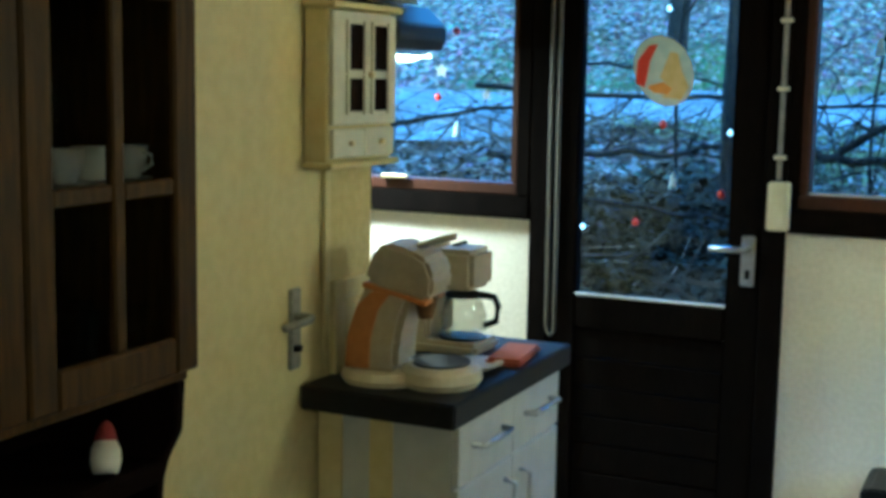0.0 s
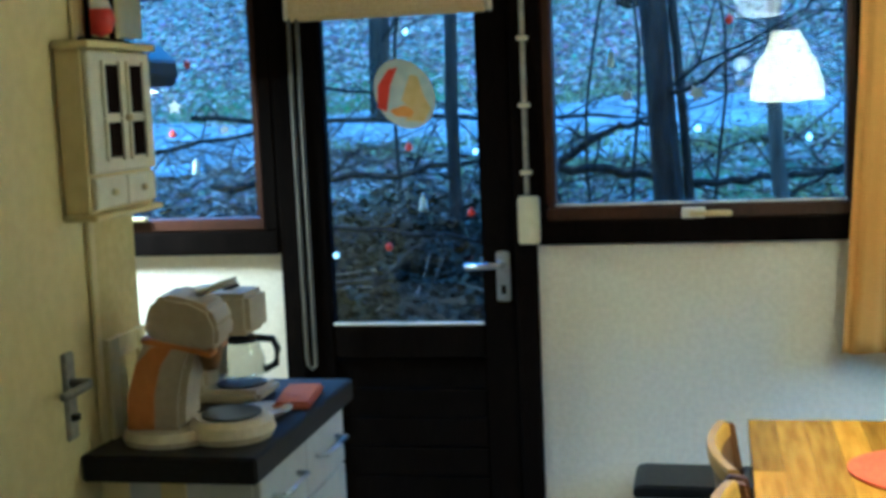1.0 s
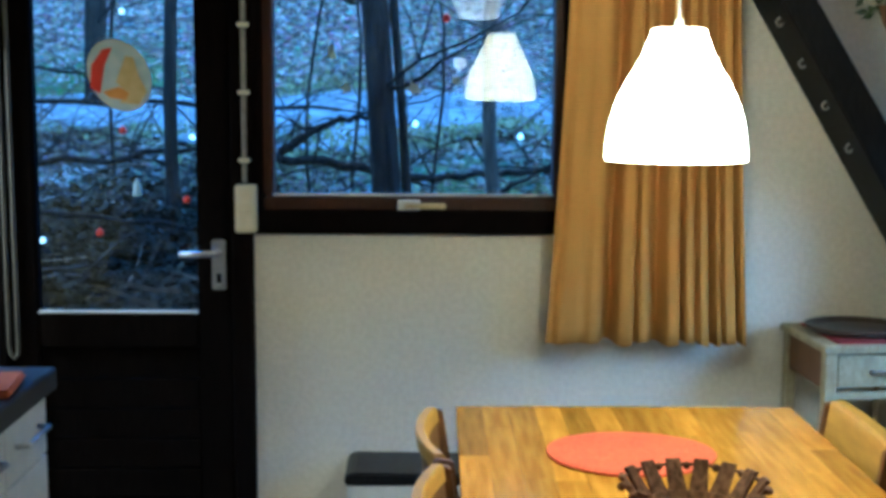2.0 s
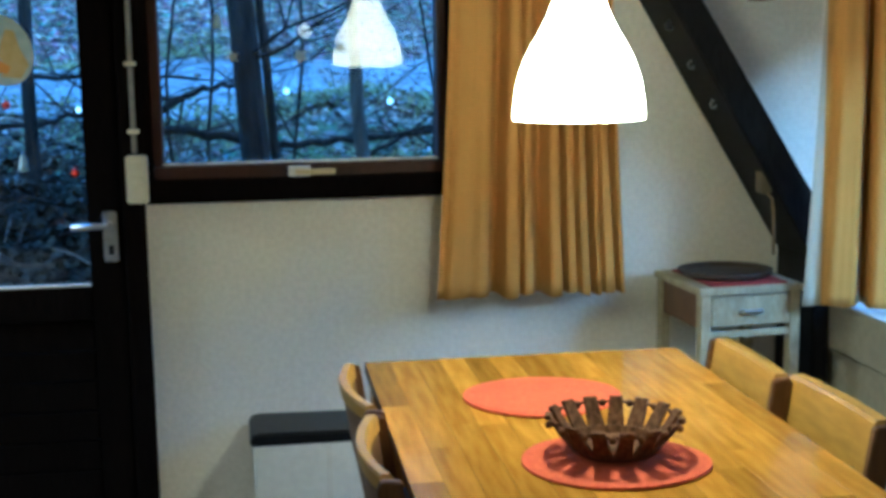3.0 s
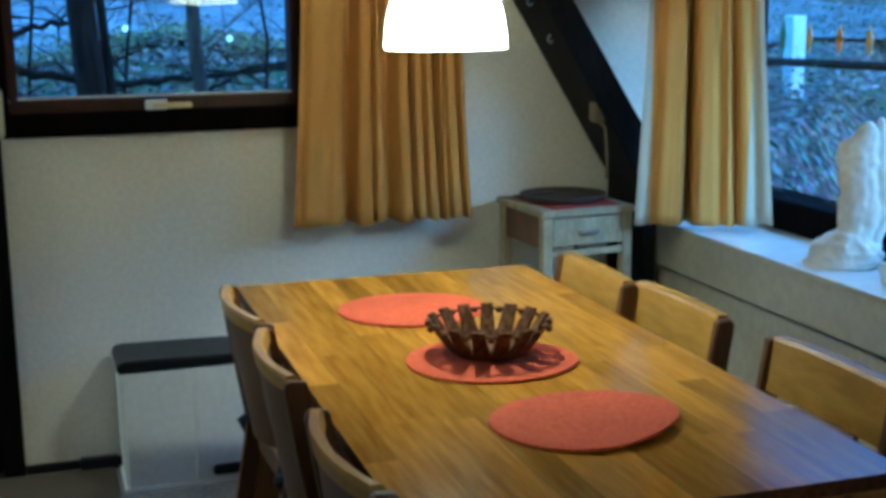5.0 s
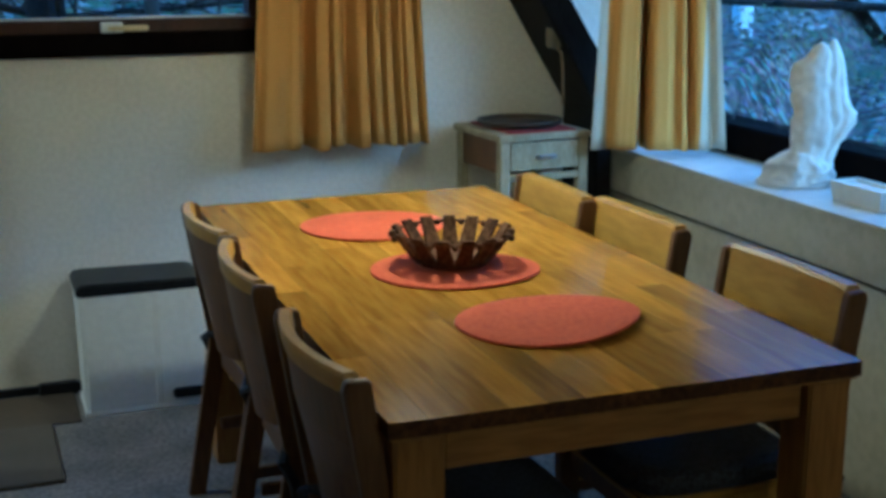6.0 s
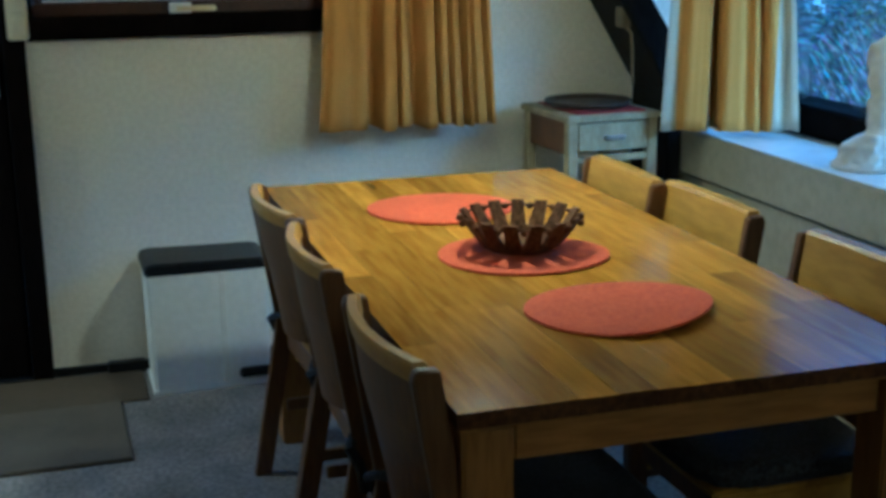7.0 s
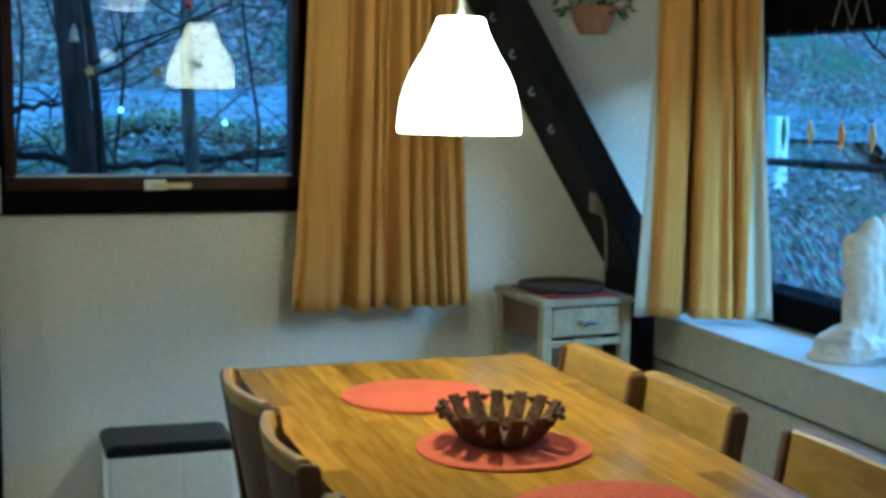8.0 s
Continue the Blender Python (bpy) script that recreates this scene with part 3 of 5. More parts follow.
def placemat(x, y, turn, rx, ry, egg, curl, toward):
    """A felt round, thicker in the middle of its rim, whose edge lifts by curl on the side named by toward."""
    bm = bmesh.new()
    n, rings = 64, 9
    tops, lows = [], []
    for k in range(1, rings + 1):
        u = k / rings
        hi, lo = [], []
        for i in range(n):
            a = 2 * math.pi * i / n
            r = 1 + egg * math.cos(3 * a) + 0.02 * math.cos(2 * a + 1) + 0.004 * noise.noise((4 * math.cos(a), 4 * math.sin(a), x))
            px, py = rx * r * u * math.cos(a), ry * r * u * math.sin(a)
            z = curl * max(0.0, math.cos(a - math.radians(toward))) ** 2 * max(0.0, u - 0.35) ** 2 / 0.42
            z += 0.0006 * noise.noise((px * 30, py * 30, x)) + 0.0006
            hi.append((px, py, z + (0.006 if k < rings else 0.0045)))
            lo.append((px, py, z))
        tops.append(ring(bm, hi))
        lows.append(ring(bm, lo))
    skin(bm, tops, True, False)
    skin(bm, lows, True, False)
    skin(bm, [tops[-1], lows[-1]], True, False)
    bm.faces.new(tops[0])
    bm.faces.new(lows[0])
    bmesh.ops.recalc_face_normals(bm, faces=bm.faces)
    ob = part("placemat", bm, FELT, smooth=False)
    ob.matrix_basis = pose(x, y, 0.7508, 0, 0, turn)
    tagged(ob, "coral red round felt placemat on the oak table", "placemat", "placemats on the table")
    return ob


placemat(1.000, -1.168, 15, 0.190, 0.178, 0.02, 0.002, 200)
placemat(1.030, -1.680, -10, 0.190, 0.172, 0.02, 0.002, 320)
placemat(1.063, -2.120, 25, 0.192, 0.168, 0.035, 0.012, 285)


def basket(x, y, z):
    b = thing("fruit_basket", "dark brown wooden basket of upright slats on a red placemat", "basket", pose(x, y, z))
    part("base", lathe([(0.0, 0.0), (0.078, 0.0), (0.084, 0.012), (0.078, 0.016), (0.0, 0.014)], 32), BASKET, b)
    part("band", lathe([(0.078, 0.002), (0.090, 0.018), (0.098, 0.028), (0.092, 0.029), (0.085, 0.019), (0.072, 0.004), (0.078, 0.002)], 36, caps=False), BASKET, b)
    n = 15
    base_ob = None
    for i in range(n):
        a = 2 * math.pi * i / n
        if base_ob is None:
            bm = bmesh.new()
            rows = []
            for k in range(6):
                u = k / 5
                r = 0.080 + 0.059 * u ** 0.9
                zz = 0.006 + 0.076 * u
                w = float(np.interp(u, (0.0, 0.25, 0.5, 1.0), (0.0195, 0.0195, 0.0165, 0.0142)))
                rows.append(ring(bm, [(r - 0.004, -w, zz), (r + 0.004, -w, zz - 0.002), (r + 0.004, w, zz - 0.002), (r - 0.004, w, zz)]))
            skin(bm, rows)
            base_ob = part("slat", bm, BASKET, b)
        else:
            share("slat", base_ob, pose(0, 0, 0, 0, 0, math.degrees(a)), b)
    rim = []
    for i in range(73):
        a = 2 * math.pi * i / 72
        rim.append((0.1345 * math.cos(a), 0.1345 * math.sin(a), 0.070))
    part("rim_wire", tube(rim, 0.0035, 6), BASKET, b, smooth=True)
    knob = None
    for i in range(n):
        a = 2 * math.pi * (i + 0.5) / n
        if knob is None:
            knob = part("bead", lathe([(0.0, -0.008), (0.006, -0.006), (0.0085, 0.0), (0.006, 0.006), (0.0, 0.008)], 10), BASKET, b, smooth=True)
            knob.matrix_basis = pose(0.139 * math.cos(a), 0.139 * math.sin(a), 0.066)
        else:
            share("bead", knob, pose(0.139 * math.cos(a), 0.139 * math.sin(a), 0.066), b)
    return b


basket(1.044, -1.632, 0.7580)

# ---- pendant over the table ----


def pendant(x, y):
    p = thing("pendant_lamp", "white bell-shaped plastic pendant lamp, lit, over the table", "lamp", pose(x, y, 0))
    prof = [(0.149, 1.428), (0.1485, 1.445), (0.1465, 1.467), (0.141, 1.505), (0.132, 1.538), (0.120, 1.568), (0.105, 1.596), (0.090, 1.620), (0.077, 1.645), (0.066, 1.671), (0.0585, 1.690), (0.057, 1.699)]
    inner = [(r - 0.003, z) for r, z in reversed(prof)]
    shade = part("shade", lathe(prof + [(0.052, 1.701), (0.030, 1.701)], 48, caps=False), SHADE, p, "glowing white bell shade", smooth=True)
    part("liner", lathe([(0.149, 1.428)] + inner[::-1] + [(0.050, 1.698), (0.030, 1.698)], 48, caps=False), WHITE_PAINT, shade, "white inner face of the shade", smooth=True)
    part("lamp_holder", lathe([(0.0, 1.64), (0.02, 1.64), (0.022, 1.699), (0.011, 1.706), (0.008, 1.722), (0.0, 1.722)], 16), WHITE_PAINT, p)
    part("cord", tube([(0, 0, 1.72), (0, 0, TOP - 0.03)], 0.0035, 6), WHITE_PAINT, p)
    part("ceiling_rose", lathe([(0.05, TOP), (0.05, TOP - 0.02), (0.035, TOP - 0.035), (0.0, TOP - 0.036)], 20), WHITE_PAINT, p)
    part("bulb", lathe([(0.0, 1.572), (0.016, 1.577), (0.024, 1.592), (0.024, 1.606), (0.014, 1.628), (0.013, 1.64), (0.0, 1.64)], 16), BULB, p, "glowing bulb", smooth=True)
    return p


BULB = glow("lit_bulb", (1.0, 0.72, 0.38), 30.0)
pendant(1.060, -1.288)
bl = new("pendant_bulb_light", bpy.data.lights.new("pendant_bulb_light", "POINT"))
bl.data.energy, bl.data.color, bl.data.shadow_soft_size = 45.0, (1.0, 0.81, 0.47), 0.03
bl.location = (1.060, -1.288, 1.545)


def dish_lamp(x, y, z):
    p = thing("dish_lamp", "white shallow dish pendant lamp, lit, in the sitting area", "lamp", pose(x, y, 0))
    part("shade", lathe([(0.17, z + 0.03), (0.16, z + 0.012), (0.10, z), (0.0, z - 0.004), (0.0, z), (0.10, z + 0.006), (0.157, z + 0.018), (0.167, z + 0.032)], 36, caps=False), DISH, p, "glowing dish shade", smooth=True)
    part("cord", tube([(0, 0, z), (0, 0, TOP)], 0.004, 6), WHITE_PAINT, p)
    return p


dish_lamp(1.75, -5.4, 1.66)
dl = new("sitting_area_light", bpy.data.lights.new("sitting_area_light", "POINT"))
dl.data.energy, dl.data.color, dl.data.shadow_soft_size = 14.0, (1.0, 0.84, 0.56), 0.2
dl.location = (1.75, -5.4, 1.86)

GLOBE = glow("lit_globe", (1.0, 0.90, 0.66), 14.0)
fl = thing("floor_lamp", "slim dark floor lamp with a small lit white globe", "lamp", pose(1.62, -5.4, 0))
part("base", lathe([(0.0, 0.0), (0.12, 0.0), (0.12, 0.012), (0.02, 0.024), (0.0, 0.024)], 28), BLACK_PLASTIC, fl)
part("pole", tube([(0, 0, 0.02), (0, 0, 1.28)], 0.009, 8), BLACK_PLASTIC, fl)
part("globe", lathe([(0.0, 1.275), (0.025, 1.281), (0.045, 1.300), (0.052, 1.327), (0.045, 1.354), (0.025, 1.373), (0.0, 1.379)], 24), GLOBE, fl, "glowing white globe", smooth=True)

kl = new("hood_light", bpy.data.lights.new("hood_light", "AREA"))
kl.data.energy, kl.data.color, kl.data.size = 34.0, (1.0, 0.90, 0.66), 0.2
kl.matrix_world = look((-1.55, -0.30, 1.648), (-1.40, -0.20, 0.0))

# added area lamp above the side window, standing in for open-sky daylight
wl3 = new("side_window_sky_fill", bpy.data.lights.new("side_window_sky_fill", "AREA"))
wl3.data.shape, wl3.data.size, wl3.data.size_y = "RECTANGLE", 1.3, 0.6
wl3.data.energy, wl3.data.color = 40.0, (0.50, 0.78, 1.0)
wl3.matrix_world = look((3.0, -0.85, 2.45), (2.3, -1.05, 0.75))

# ---- curtains ----


def curtain(name, label, top, bottom, z0, z1, valleys, amp, bands, seed=0, m=300):
    """A pleated cloth between two lines in plan; valleys are the folds' places and widths, bands the pieces
    of cloth or lining, each by its two edges at the top and at the hem."""
    c = thing(name, label, "curtain")
    (ax, ay), (bx, by) = top
    (cx, cy), (dx, dy) = bottom
    nx, ny = -(dy - cy), dx - cx
    ln = math.hypot(nx, ny)
    nx, ny = nx / ln, ny / ln
    levels = 26

    def depth(u, v):
        shift = 0.012 * noise.noise((u * 3, v * 2.2, seed)) * v
        w = -1.0 + 0.26 * noise.noise((u * 8, v * 0.8, 5 + seed)) + 0.03 * noise.noise((u * 24, v * 1.2, seed))
        for at, wide, deep in valleys:
            w += deep * math.exp(-abs((u + shift - at) / (wide * (1.15 - 0.25 * v))) ** 2.4)
        return amp * (0.75 + 0.25 * v) * w

    def cloth(t0, t1, h0, h1):
        bm = bmesh.new()
        rows = []
        count = max(24, int(m * max(t1 - t0, h1 - h0)))
        for k in range(levels + 1):
            v = k / levels
            front, back = [], []
            for i in range(count + 1):
                u = (t0 + (h0 - t0) * v) * (1 - i / count) + (t1 + (h1 - t1) * v) * i / count
                w = depth(u, v)
                z = z1 + (z0 - z1) * v + (0.012 * noise.noise((u * 9, seed, 2.0)) if k == levels else 0)
                x = ax + (bx - ax) * u + ((cx + (dx - cx) * u) - (ax + (bx - ax) * u)) * v ** 1.4
                y = ay + (by - ay) * u + ((cy + (dy - cy) * u) - (ay + (by - ay) * u)) * v
                front.append((x + nx * w, y + ny * w, z))
                back.append((x + nx * (w + 0.004), y + ny * (w + 0.004), z))
            rows.append(ring(bm, front + back[::-1]))
        skin(bm, rows)
        bmesh.ops.recalc_face_normals(bm, faces=bm.faces)
        return bm

    for t0, t1, h0, h1, mat in bands:
        if mat is LINING:
            part("lining", cloth(t0, t1, h0, h1), mat, c, "cream lining turned outwards", smooth=True)
        else:
            part("cloth", cloth(t0, t1, h0, h1), mat, c, smooth=True)
    part("heading", box(min(ax, bx), max(ax, bx), min(ay, by) - 0.012, max(ay, by) + 0.012, z1 - 0.004, z1 + 0.03, bevel=0.004), CURTAIN, c)
    return c


curtain("curtain", "ochre yellow pleated curtain beside the window", ((0.975, -0.085), (1.472, -0.105)), ((0.905, -0.105), (1.518, -0.135)), 0.80, 2.10,
        ((0.03, 0.03, 0.5), (0.18, 0.03, 0.25), (0.315, 0.036, 2.0), (0.445, 0.012, 1.0), (0.555, 0.038, 1.9), (0.680, 0.014, 1.5), (0.755, 0.013, 1.1), (0.835, 0.016, 1.7), (0.888, 0.010, 0.8), (0.965, 0.012, 1.3)), 0.046, ((0.0, 1.0, 0.0, 1.0, CURTAIN),), 1)
curtain("curtain", "ochre yellow curtain with cream lining over the sill", ((2.06, -0.43), (2.395, -0.52)), ((2.02, -0.405), (2.432, -0.60)), 0.790, 1.86,
        ((0.10, 0.05, 0.5), (0.385, 0.036, 2.0), (0.63, 0.040, 0.55), (0.745, 0.028, 0.8), (0.90, 0.04, 0.5)), 0.052,
        ((0.0, 0.005, 0.0, 0.12, LINING), (0.005, 0.355, 0.12, 0.345, CURTAIN), (0.355, 0.368, 0.345, 0.375, LINING), (0.368, 0.985, 0.375, 0.80, CURTAIN), (0.985, 1.0, 0.80, 1.0, LINING)), 5)
structure("curtain_rail", box(0.90, 1.62, -0.12, -0.07, 2.131, 2.155, bevel=0.004), WHITE_PAINT, "white curtain rail", "rail")
structure("curtain_rail", box(2.03, 2.44, -0.50, -0.41, 1.891, 1.912, bevel=0.004), WHITE_PAINT, "white curtain rail", "rail")

# ---- bin ----


def pedal_bin(x0, x1, y0, y1):
    b = thing("pedal_bin", "white plastic pedal bin with a black lid against the wall", "bin", pose((x0 + x1) / 2, (y0 + y1) / 2, 0))
    hw, hd = (x1 - x0) / 2, (y1 - y0) / 2
    bm = bmesh.new()
    rows = []
    for z, s in ((0.0, 0.985), (0.012, 0.985), (0.012, 0.955), (0.395, 0.985)):
        rows.append(ring(bm, [(sx * hw * s, sy * hd * s, z) for sx, sy in ((-1, -1), (1, -1), (1, 1), (-1, 1))]))
    skin(bm, rows)
    bmesh.ops.bevel(bm, geom=[e for e in bm.edges if abs(e.verts[0].co.z - e.verts[1].co.z) > 0.1], offset=0.009, segments=3, affect="EDGES")
    part("body", bm, BIN_WHITE, b)
    prof = [(-hw * 1.02, 0.396), (hw * 1.02, 0.396), (hw * 1.02, 0.420), (hw * 0.9, 0.430), (-hw * 0.9, 0.436), (-hw * 1.02, 0.426)]
    part("lid", prism(prof, -hd * 1.03, hd * 1.03, "y", bevel=0.006), BLACK_PLASTIC, b, "black hinged lid")
    part("groove", box(0.032, 0.052, -hd * 0.99, -hd * 0.955, 0.02, 0.39, bevel=0.002), WHITE_PAINT, b, "paler vertical seam")
    part("pedal", box(0.085, 0.185, -hd - 0.012, -hd + 0.02, 0.030, 0.062, bevel=0.006, seg=2), BLACK_PLASTIC, b, "black pedal")
    return b


pedal_bin(0.300, 0.694, -0.292, -0.06)
dm = part("doormat", box(-0.70, 0.197, -0.795, -0.33, 0.0, 0.012, bevel=0.004), MAT_FLOOR)
tm = part("floor_strip", box(-0.70, 0.285, -0.325, -0.031, 0.0, 0.006, bevel=0.002), TAN_MAT)
tagged(tm, "tan woven strip along the garden door", "mat")
tagged(dm, "brown coir doormat inside the garden door", "doormat")

# ---- bedside table in the corner ----


def side_table():
    t = thing("side_table", "small worn whitewashed table with one drawer under the beam", "side table", pose(1.838, -0.235, 0, 0, 0, 3.5))
    hw, hd = 0.176, 0.185
    part("top", box(-hw, hw, -hd, hd, 0.828, 0.851, bevel=0.004, seg=2), WORN_WHITE, t)
    for sx in (-1, 1):
        for sy in (-1, 1):
            part("leg", box(sx * 0.150 - 0.018, sx * 0.150 + 0.018, sy * 0.160 - 0.018, sy * 0.160 + 0.018, 0.0, 0.828, bevel=0.003), WORN_WHITE, t)
    for sx in (-1, 1):
        part("side_panel", box(sx * 0.150 - 0.008, sx * 0.150 + 0.008, -0.142, 0.142, 0.715, 0.828), BEECH_SHADED, t, "brown side panel")
    part("back_panel", box(-0.13, 0.13, 0.150, 0.166, 0.715, 0.828), WORN_WHITE, t)
    dr = part("drawer", box(-0.130, 0.130, -0.178, 0.14, 0.727, 0.822, bevel=0.003), WORN_WHITE, t, "shallow drawer")
    part("pull", tube([(-0.03, -0.178, 0.772), (-0.03, -0.196, 0.774), (0.03, -0.196, 0.774), (0.03, -0.178, 0.772)], 0.007, 6), STEEL, dr, "dull metal pull")
    part("shelf", box(-0.13, 0.13, -0.15, 0.15, 0.30, 0.318, bevel=0.003), WORN_WHITE, t)
    part("lower_rail", box(-0.132, 0.132, -0.172, -0.156, 0.690, 0.712, bevel=0.002), WORN_WHITE, t)
    return t


side_table()
cl = part("table_cloth", box(-0.13, 0.125, -0.165, 0.15, 0.0, 0.006, bevel=0.002), RED_CLOTH)
cl.matrix_basis = pose(1.842, -0.235, 0.8515, 0, 0, 3.5)
tagged(cl, "dark red cloth on the small side table", "cloth")
pl = part("wicker_tray", lathe([(0.0, 0.0), (0.13, 0.0), (0.150, 0.012), (0.152, 0.022), (0.140, 0.020), (0.125, 0.009), (0.0, 0.009)], 40, sy=0.92), DARK_WICKER, smooth=False)
pl.matrix_basis = pose(1.83, -0.24, 0.8582)
tagged(pl, "round dark wicker tray on a red cloth", "tray")

# hooks, socket and cable on the beam
hk = None
for z in (1.664, 1.541, 1.415, 1.785):
    xs = 1.560 + (1.82 - z) * 0.600
    if hk is None:
        bm = tube([(0.012, 0, 0.004), (-0.012, 0, 0.0), (-0.018, 0, -0.010), (-0.012, 0, -0.022), (-0.002, 0, -0.022), (0.001, 0, -0.014)], 0.0035, 6)
        hk = part("cup_hook", bm, STEEL, smooth=True)
        hk.matrix_basis = pose(xs + 0.002, -0.195, z)
        tagged(hk, "small steel cup hook screwed into the beam", "hook", "hooks on the beam")
    else:
        copy_thing(hk, pose(xs + 0.002, -0.195, z))

sk = thing("beam_socket", "tan wall socket with a cable on the beam", "socket", pose(1.955, -0.245, 1.165))
part("box", box(-0.02, 0.016, -0.030, 0.030, -0.045, 0.045, bevel=0.005, seg=2), SOCKET_TAN, sk)
part("cable", tube([(0.0, -0.02, -0.045), (0.012, -0.034, -0.06), (0.018, -0.036, -0.12), (0.022, -0.034, -0.24)], 0.005, 6), CABLE, sk, "tan cable")

# ---- on the sill ----


def sculpture(x, y, z):
    """Two upright carved palms joined over a draped foot, one plain mesh; local x runs along the sill's far side."""
    bm = bmesh.new()
    lathe([(0.0, 0.0), (0.104, 0.0), (0.110, 0.008), (0.106, 0.018), (0.092, 0.024), (0.0, 0.024)], 36, bm, sy=0.8)

    def slab(zs, lefts, rights, depth, off, seed, rough, crease):
        rows = []
        for k in range(44):
            zz = zs[0] + (zs[-1] - zs[0]) * k / 43
            l, r = float(np.interp(zz, zs, lefts)), float(np.interp(zz, zs, rights))
            d = float(np.interp(zz, (zs[0], 0.12, 0.34, zs[-1]), (depth * 1.25, depth, depth * 0.85, depth * 0.45)))
            c, hw = (l + r) / 2, max((r - l) / 2, 0.004)
            pts = []
            for i in range(44):
                a = 2 * math.pi * i / 44
                ca, sa = math.cos(a), math.sin(a)
                q = Vector((c + hw * ca, d * sa, zz))
                n = 1 + rough * (0.10 * noise.noise(q * 16 + Vector((seed, 0, 0))) + 0.16 * noise.noise(q * 42 + Vector((0, seed, 0))) + 0.05 * noise.noise(q * 95))
                n -= crease * (math.exp(-((a - 4.9 - 1.3 * zz) / 0.16) ** 2) + 0.6 * math.exp(-((a - 4.2 + 0.8 * zz) / 0.13) ** 2))
                pts.append((c + hw * ca * n, off + d * sa * n, zz))
            rows.append(ring(bm, pts))
        skin(bm, rows)

    slab((0.022, 0.07, 0.10, 0.13, 0.17, 0.20, 0.23, 0.27, 0.33, 0.38, 0.42, 0.448), (-0.03, 0.0, 0.012, 0.03, 0.04, 0.045, 0.05, 0.055, 0.06, 0.065, 0.075, 0.092),
         (0.115, 0.118, 0.124, 0.131, 0.160, 0.176, 0.174, 0.152, 0.141, 0.133, 0.118, 0.104), 0.046, 0.012, 3.0, 0.65, 0.14)
    slab((0.05, 0.10, 0.13, 0.17, 0.24, 0.27, 0.33, 0.375, 0.40, 0.43, 0.440), (-0.02, -0.016, -0.010, -0.016, -0.006, -0.018, -0.022, -0.016, 0.020, 0.040, 0.058),
         (0.085, 0.090, 0.098, 0.105, 0.100, 0.095, 0.092, 0.090, 0.088, 0.082, 0.072), 0.036, -0.024, 7.0, 1.0, 0.10)
    slab((0.020, 0.045, 0.07, 0.09, 0.11), (-0.094, -0.092, -0.086, -0.055, -0.020), (0.120, 0.122, 0.112, 0.09, 0.06), 0.064, -0.006, 11.0, 0.8, 0.08)
    bmesh.ops.recalc_face_normals(bm, faces=bm.faces)
    ob = part("sculpture", bm, CERAMIC, smooth=True)
    blend = ob.modifiers.new("blend", "REMESH")
    blend.mode, blend.voxel_size, blend.use_smooth_shade = "VOXEL", 0.0045, True
    ob.matrix_basis = pose(x, y, z, 0, 0, -36) @ Matrix.Diagonal((0.97, 0.97, 0.96, 1))
    return tagged(ob, "white ceramic sculpture with a round base on the window sill", "sculpture")


sculpture(2.308, -1.160, 0.7705)
pt = thing("planter", "small white ceramic trough on the window sill", "planter", pose(2.32, -1.49, 0.7705))
bm = bmesh.new()
rows = [ring(bm, [(sx * a, sy * b, z) for sx, sy in ((-1, -1), (1, -1), (1, 1), (-1, 1))]) for a, b, z in ((0.04, 0.10, 0.0), (0.047, 0.108, 0.056), (0.040, 0.101, 0.056), (0.038, 0.099, 0.040))]
skin(bm, rows)
part("trough", bm, CERAMIC, pt)
part("tray_top", box(-0.037, 0.037, -0.098, 0.098, 0.041, 0.045), SILL_TOP, pt, "pale glossy filling")

for i, (y, m) in enumerate(((-0.606, GREEN_PAINT), (-0.751, YELLOW_PAINT), (-0.909, ORANGE_PAINT), (-1.055, YELLOW_PAINT), (-1.20, ORANGE_PAINT))):
    s = thing("suncatcher", "coloured glass leaf drop hanging at the side window", "ornament", pose(2.446, y, 1.41), "drops at the side window")
    h = 0.045 if i else 0.06
    part("drop", prism([(0, -h), (0.012, -h * 0.3), (0.016, 0.1 * h), (0.008, 0.6 * h), (0, h), (-0.008, 0.6 * h), (-0.016, 0.1 * h), (-0.012, -h * 0.3)], -0.002, 0.002, "x"), m, s)
    part("thread", tube([(0, 0, h), (0, 0, 0.335)], 0.0008, 4), PIPE, s)

hw = thing("wire_hanger", "thin wire triangle hanging over the side window", "hanger", pose(2.444, -0.93, 1.745))
part("wire", tube([(0, -0.09, 0.0), (0, -0.045, 0.10), (0, 0.0, 0.0), (0, 0.05, 0.10), (0, 0.09, 0.0)], 0.002, 5), PIPE, hw)

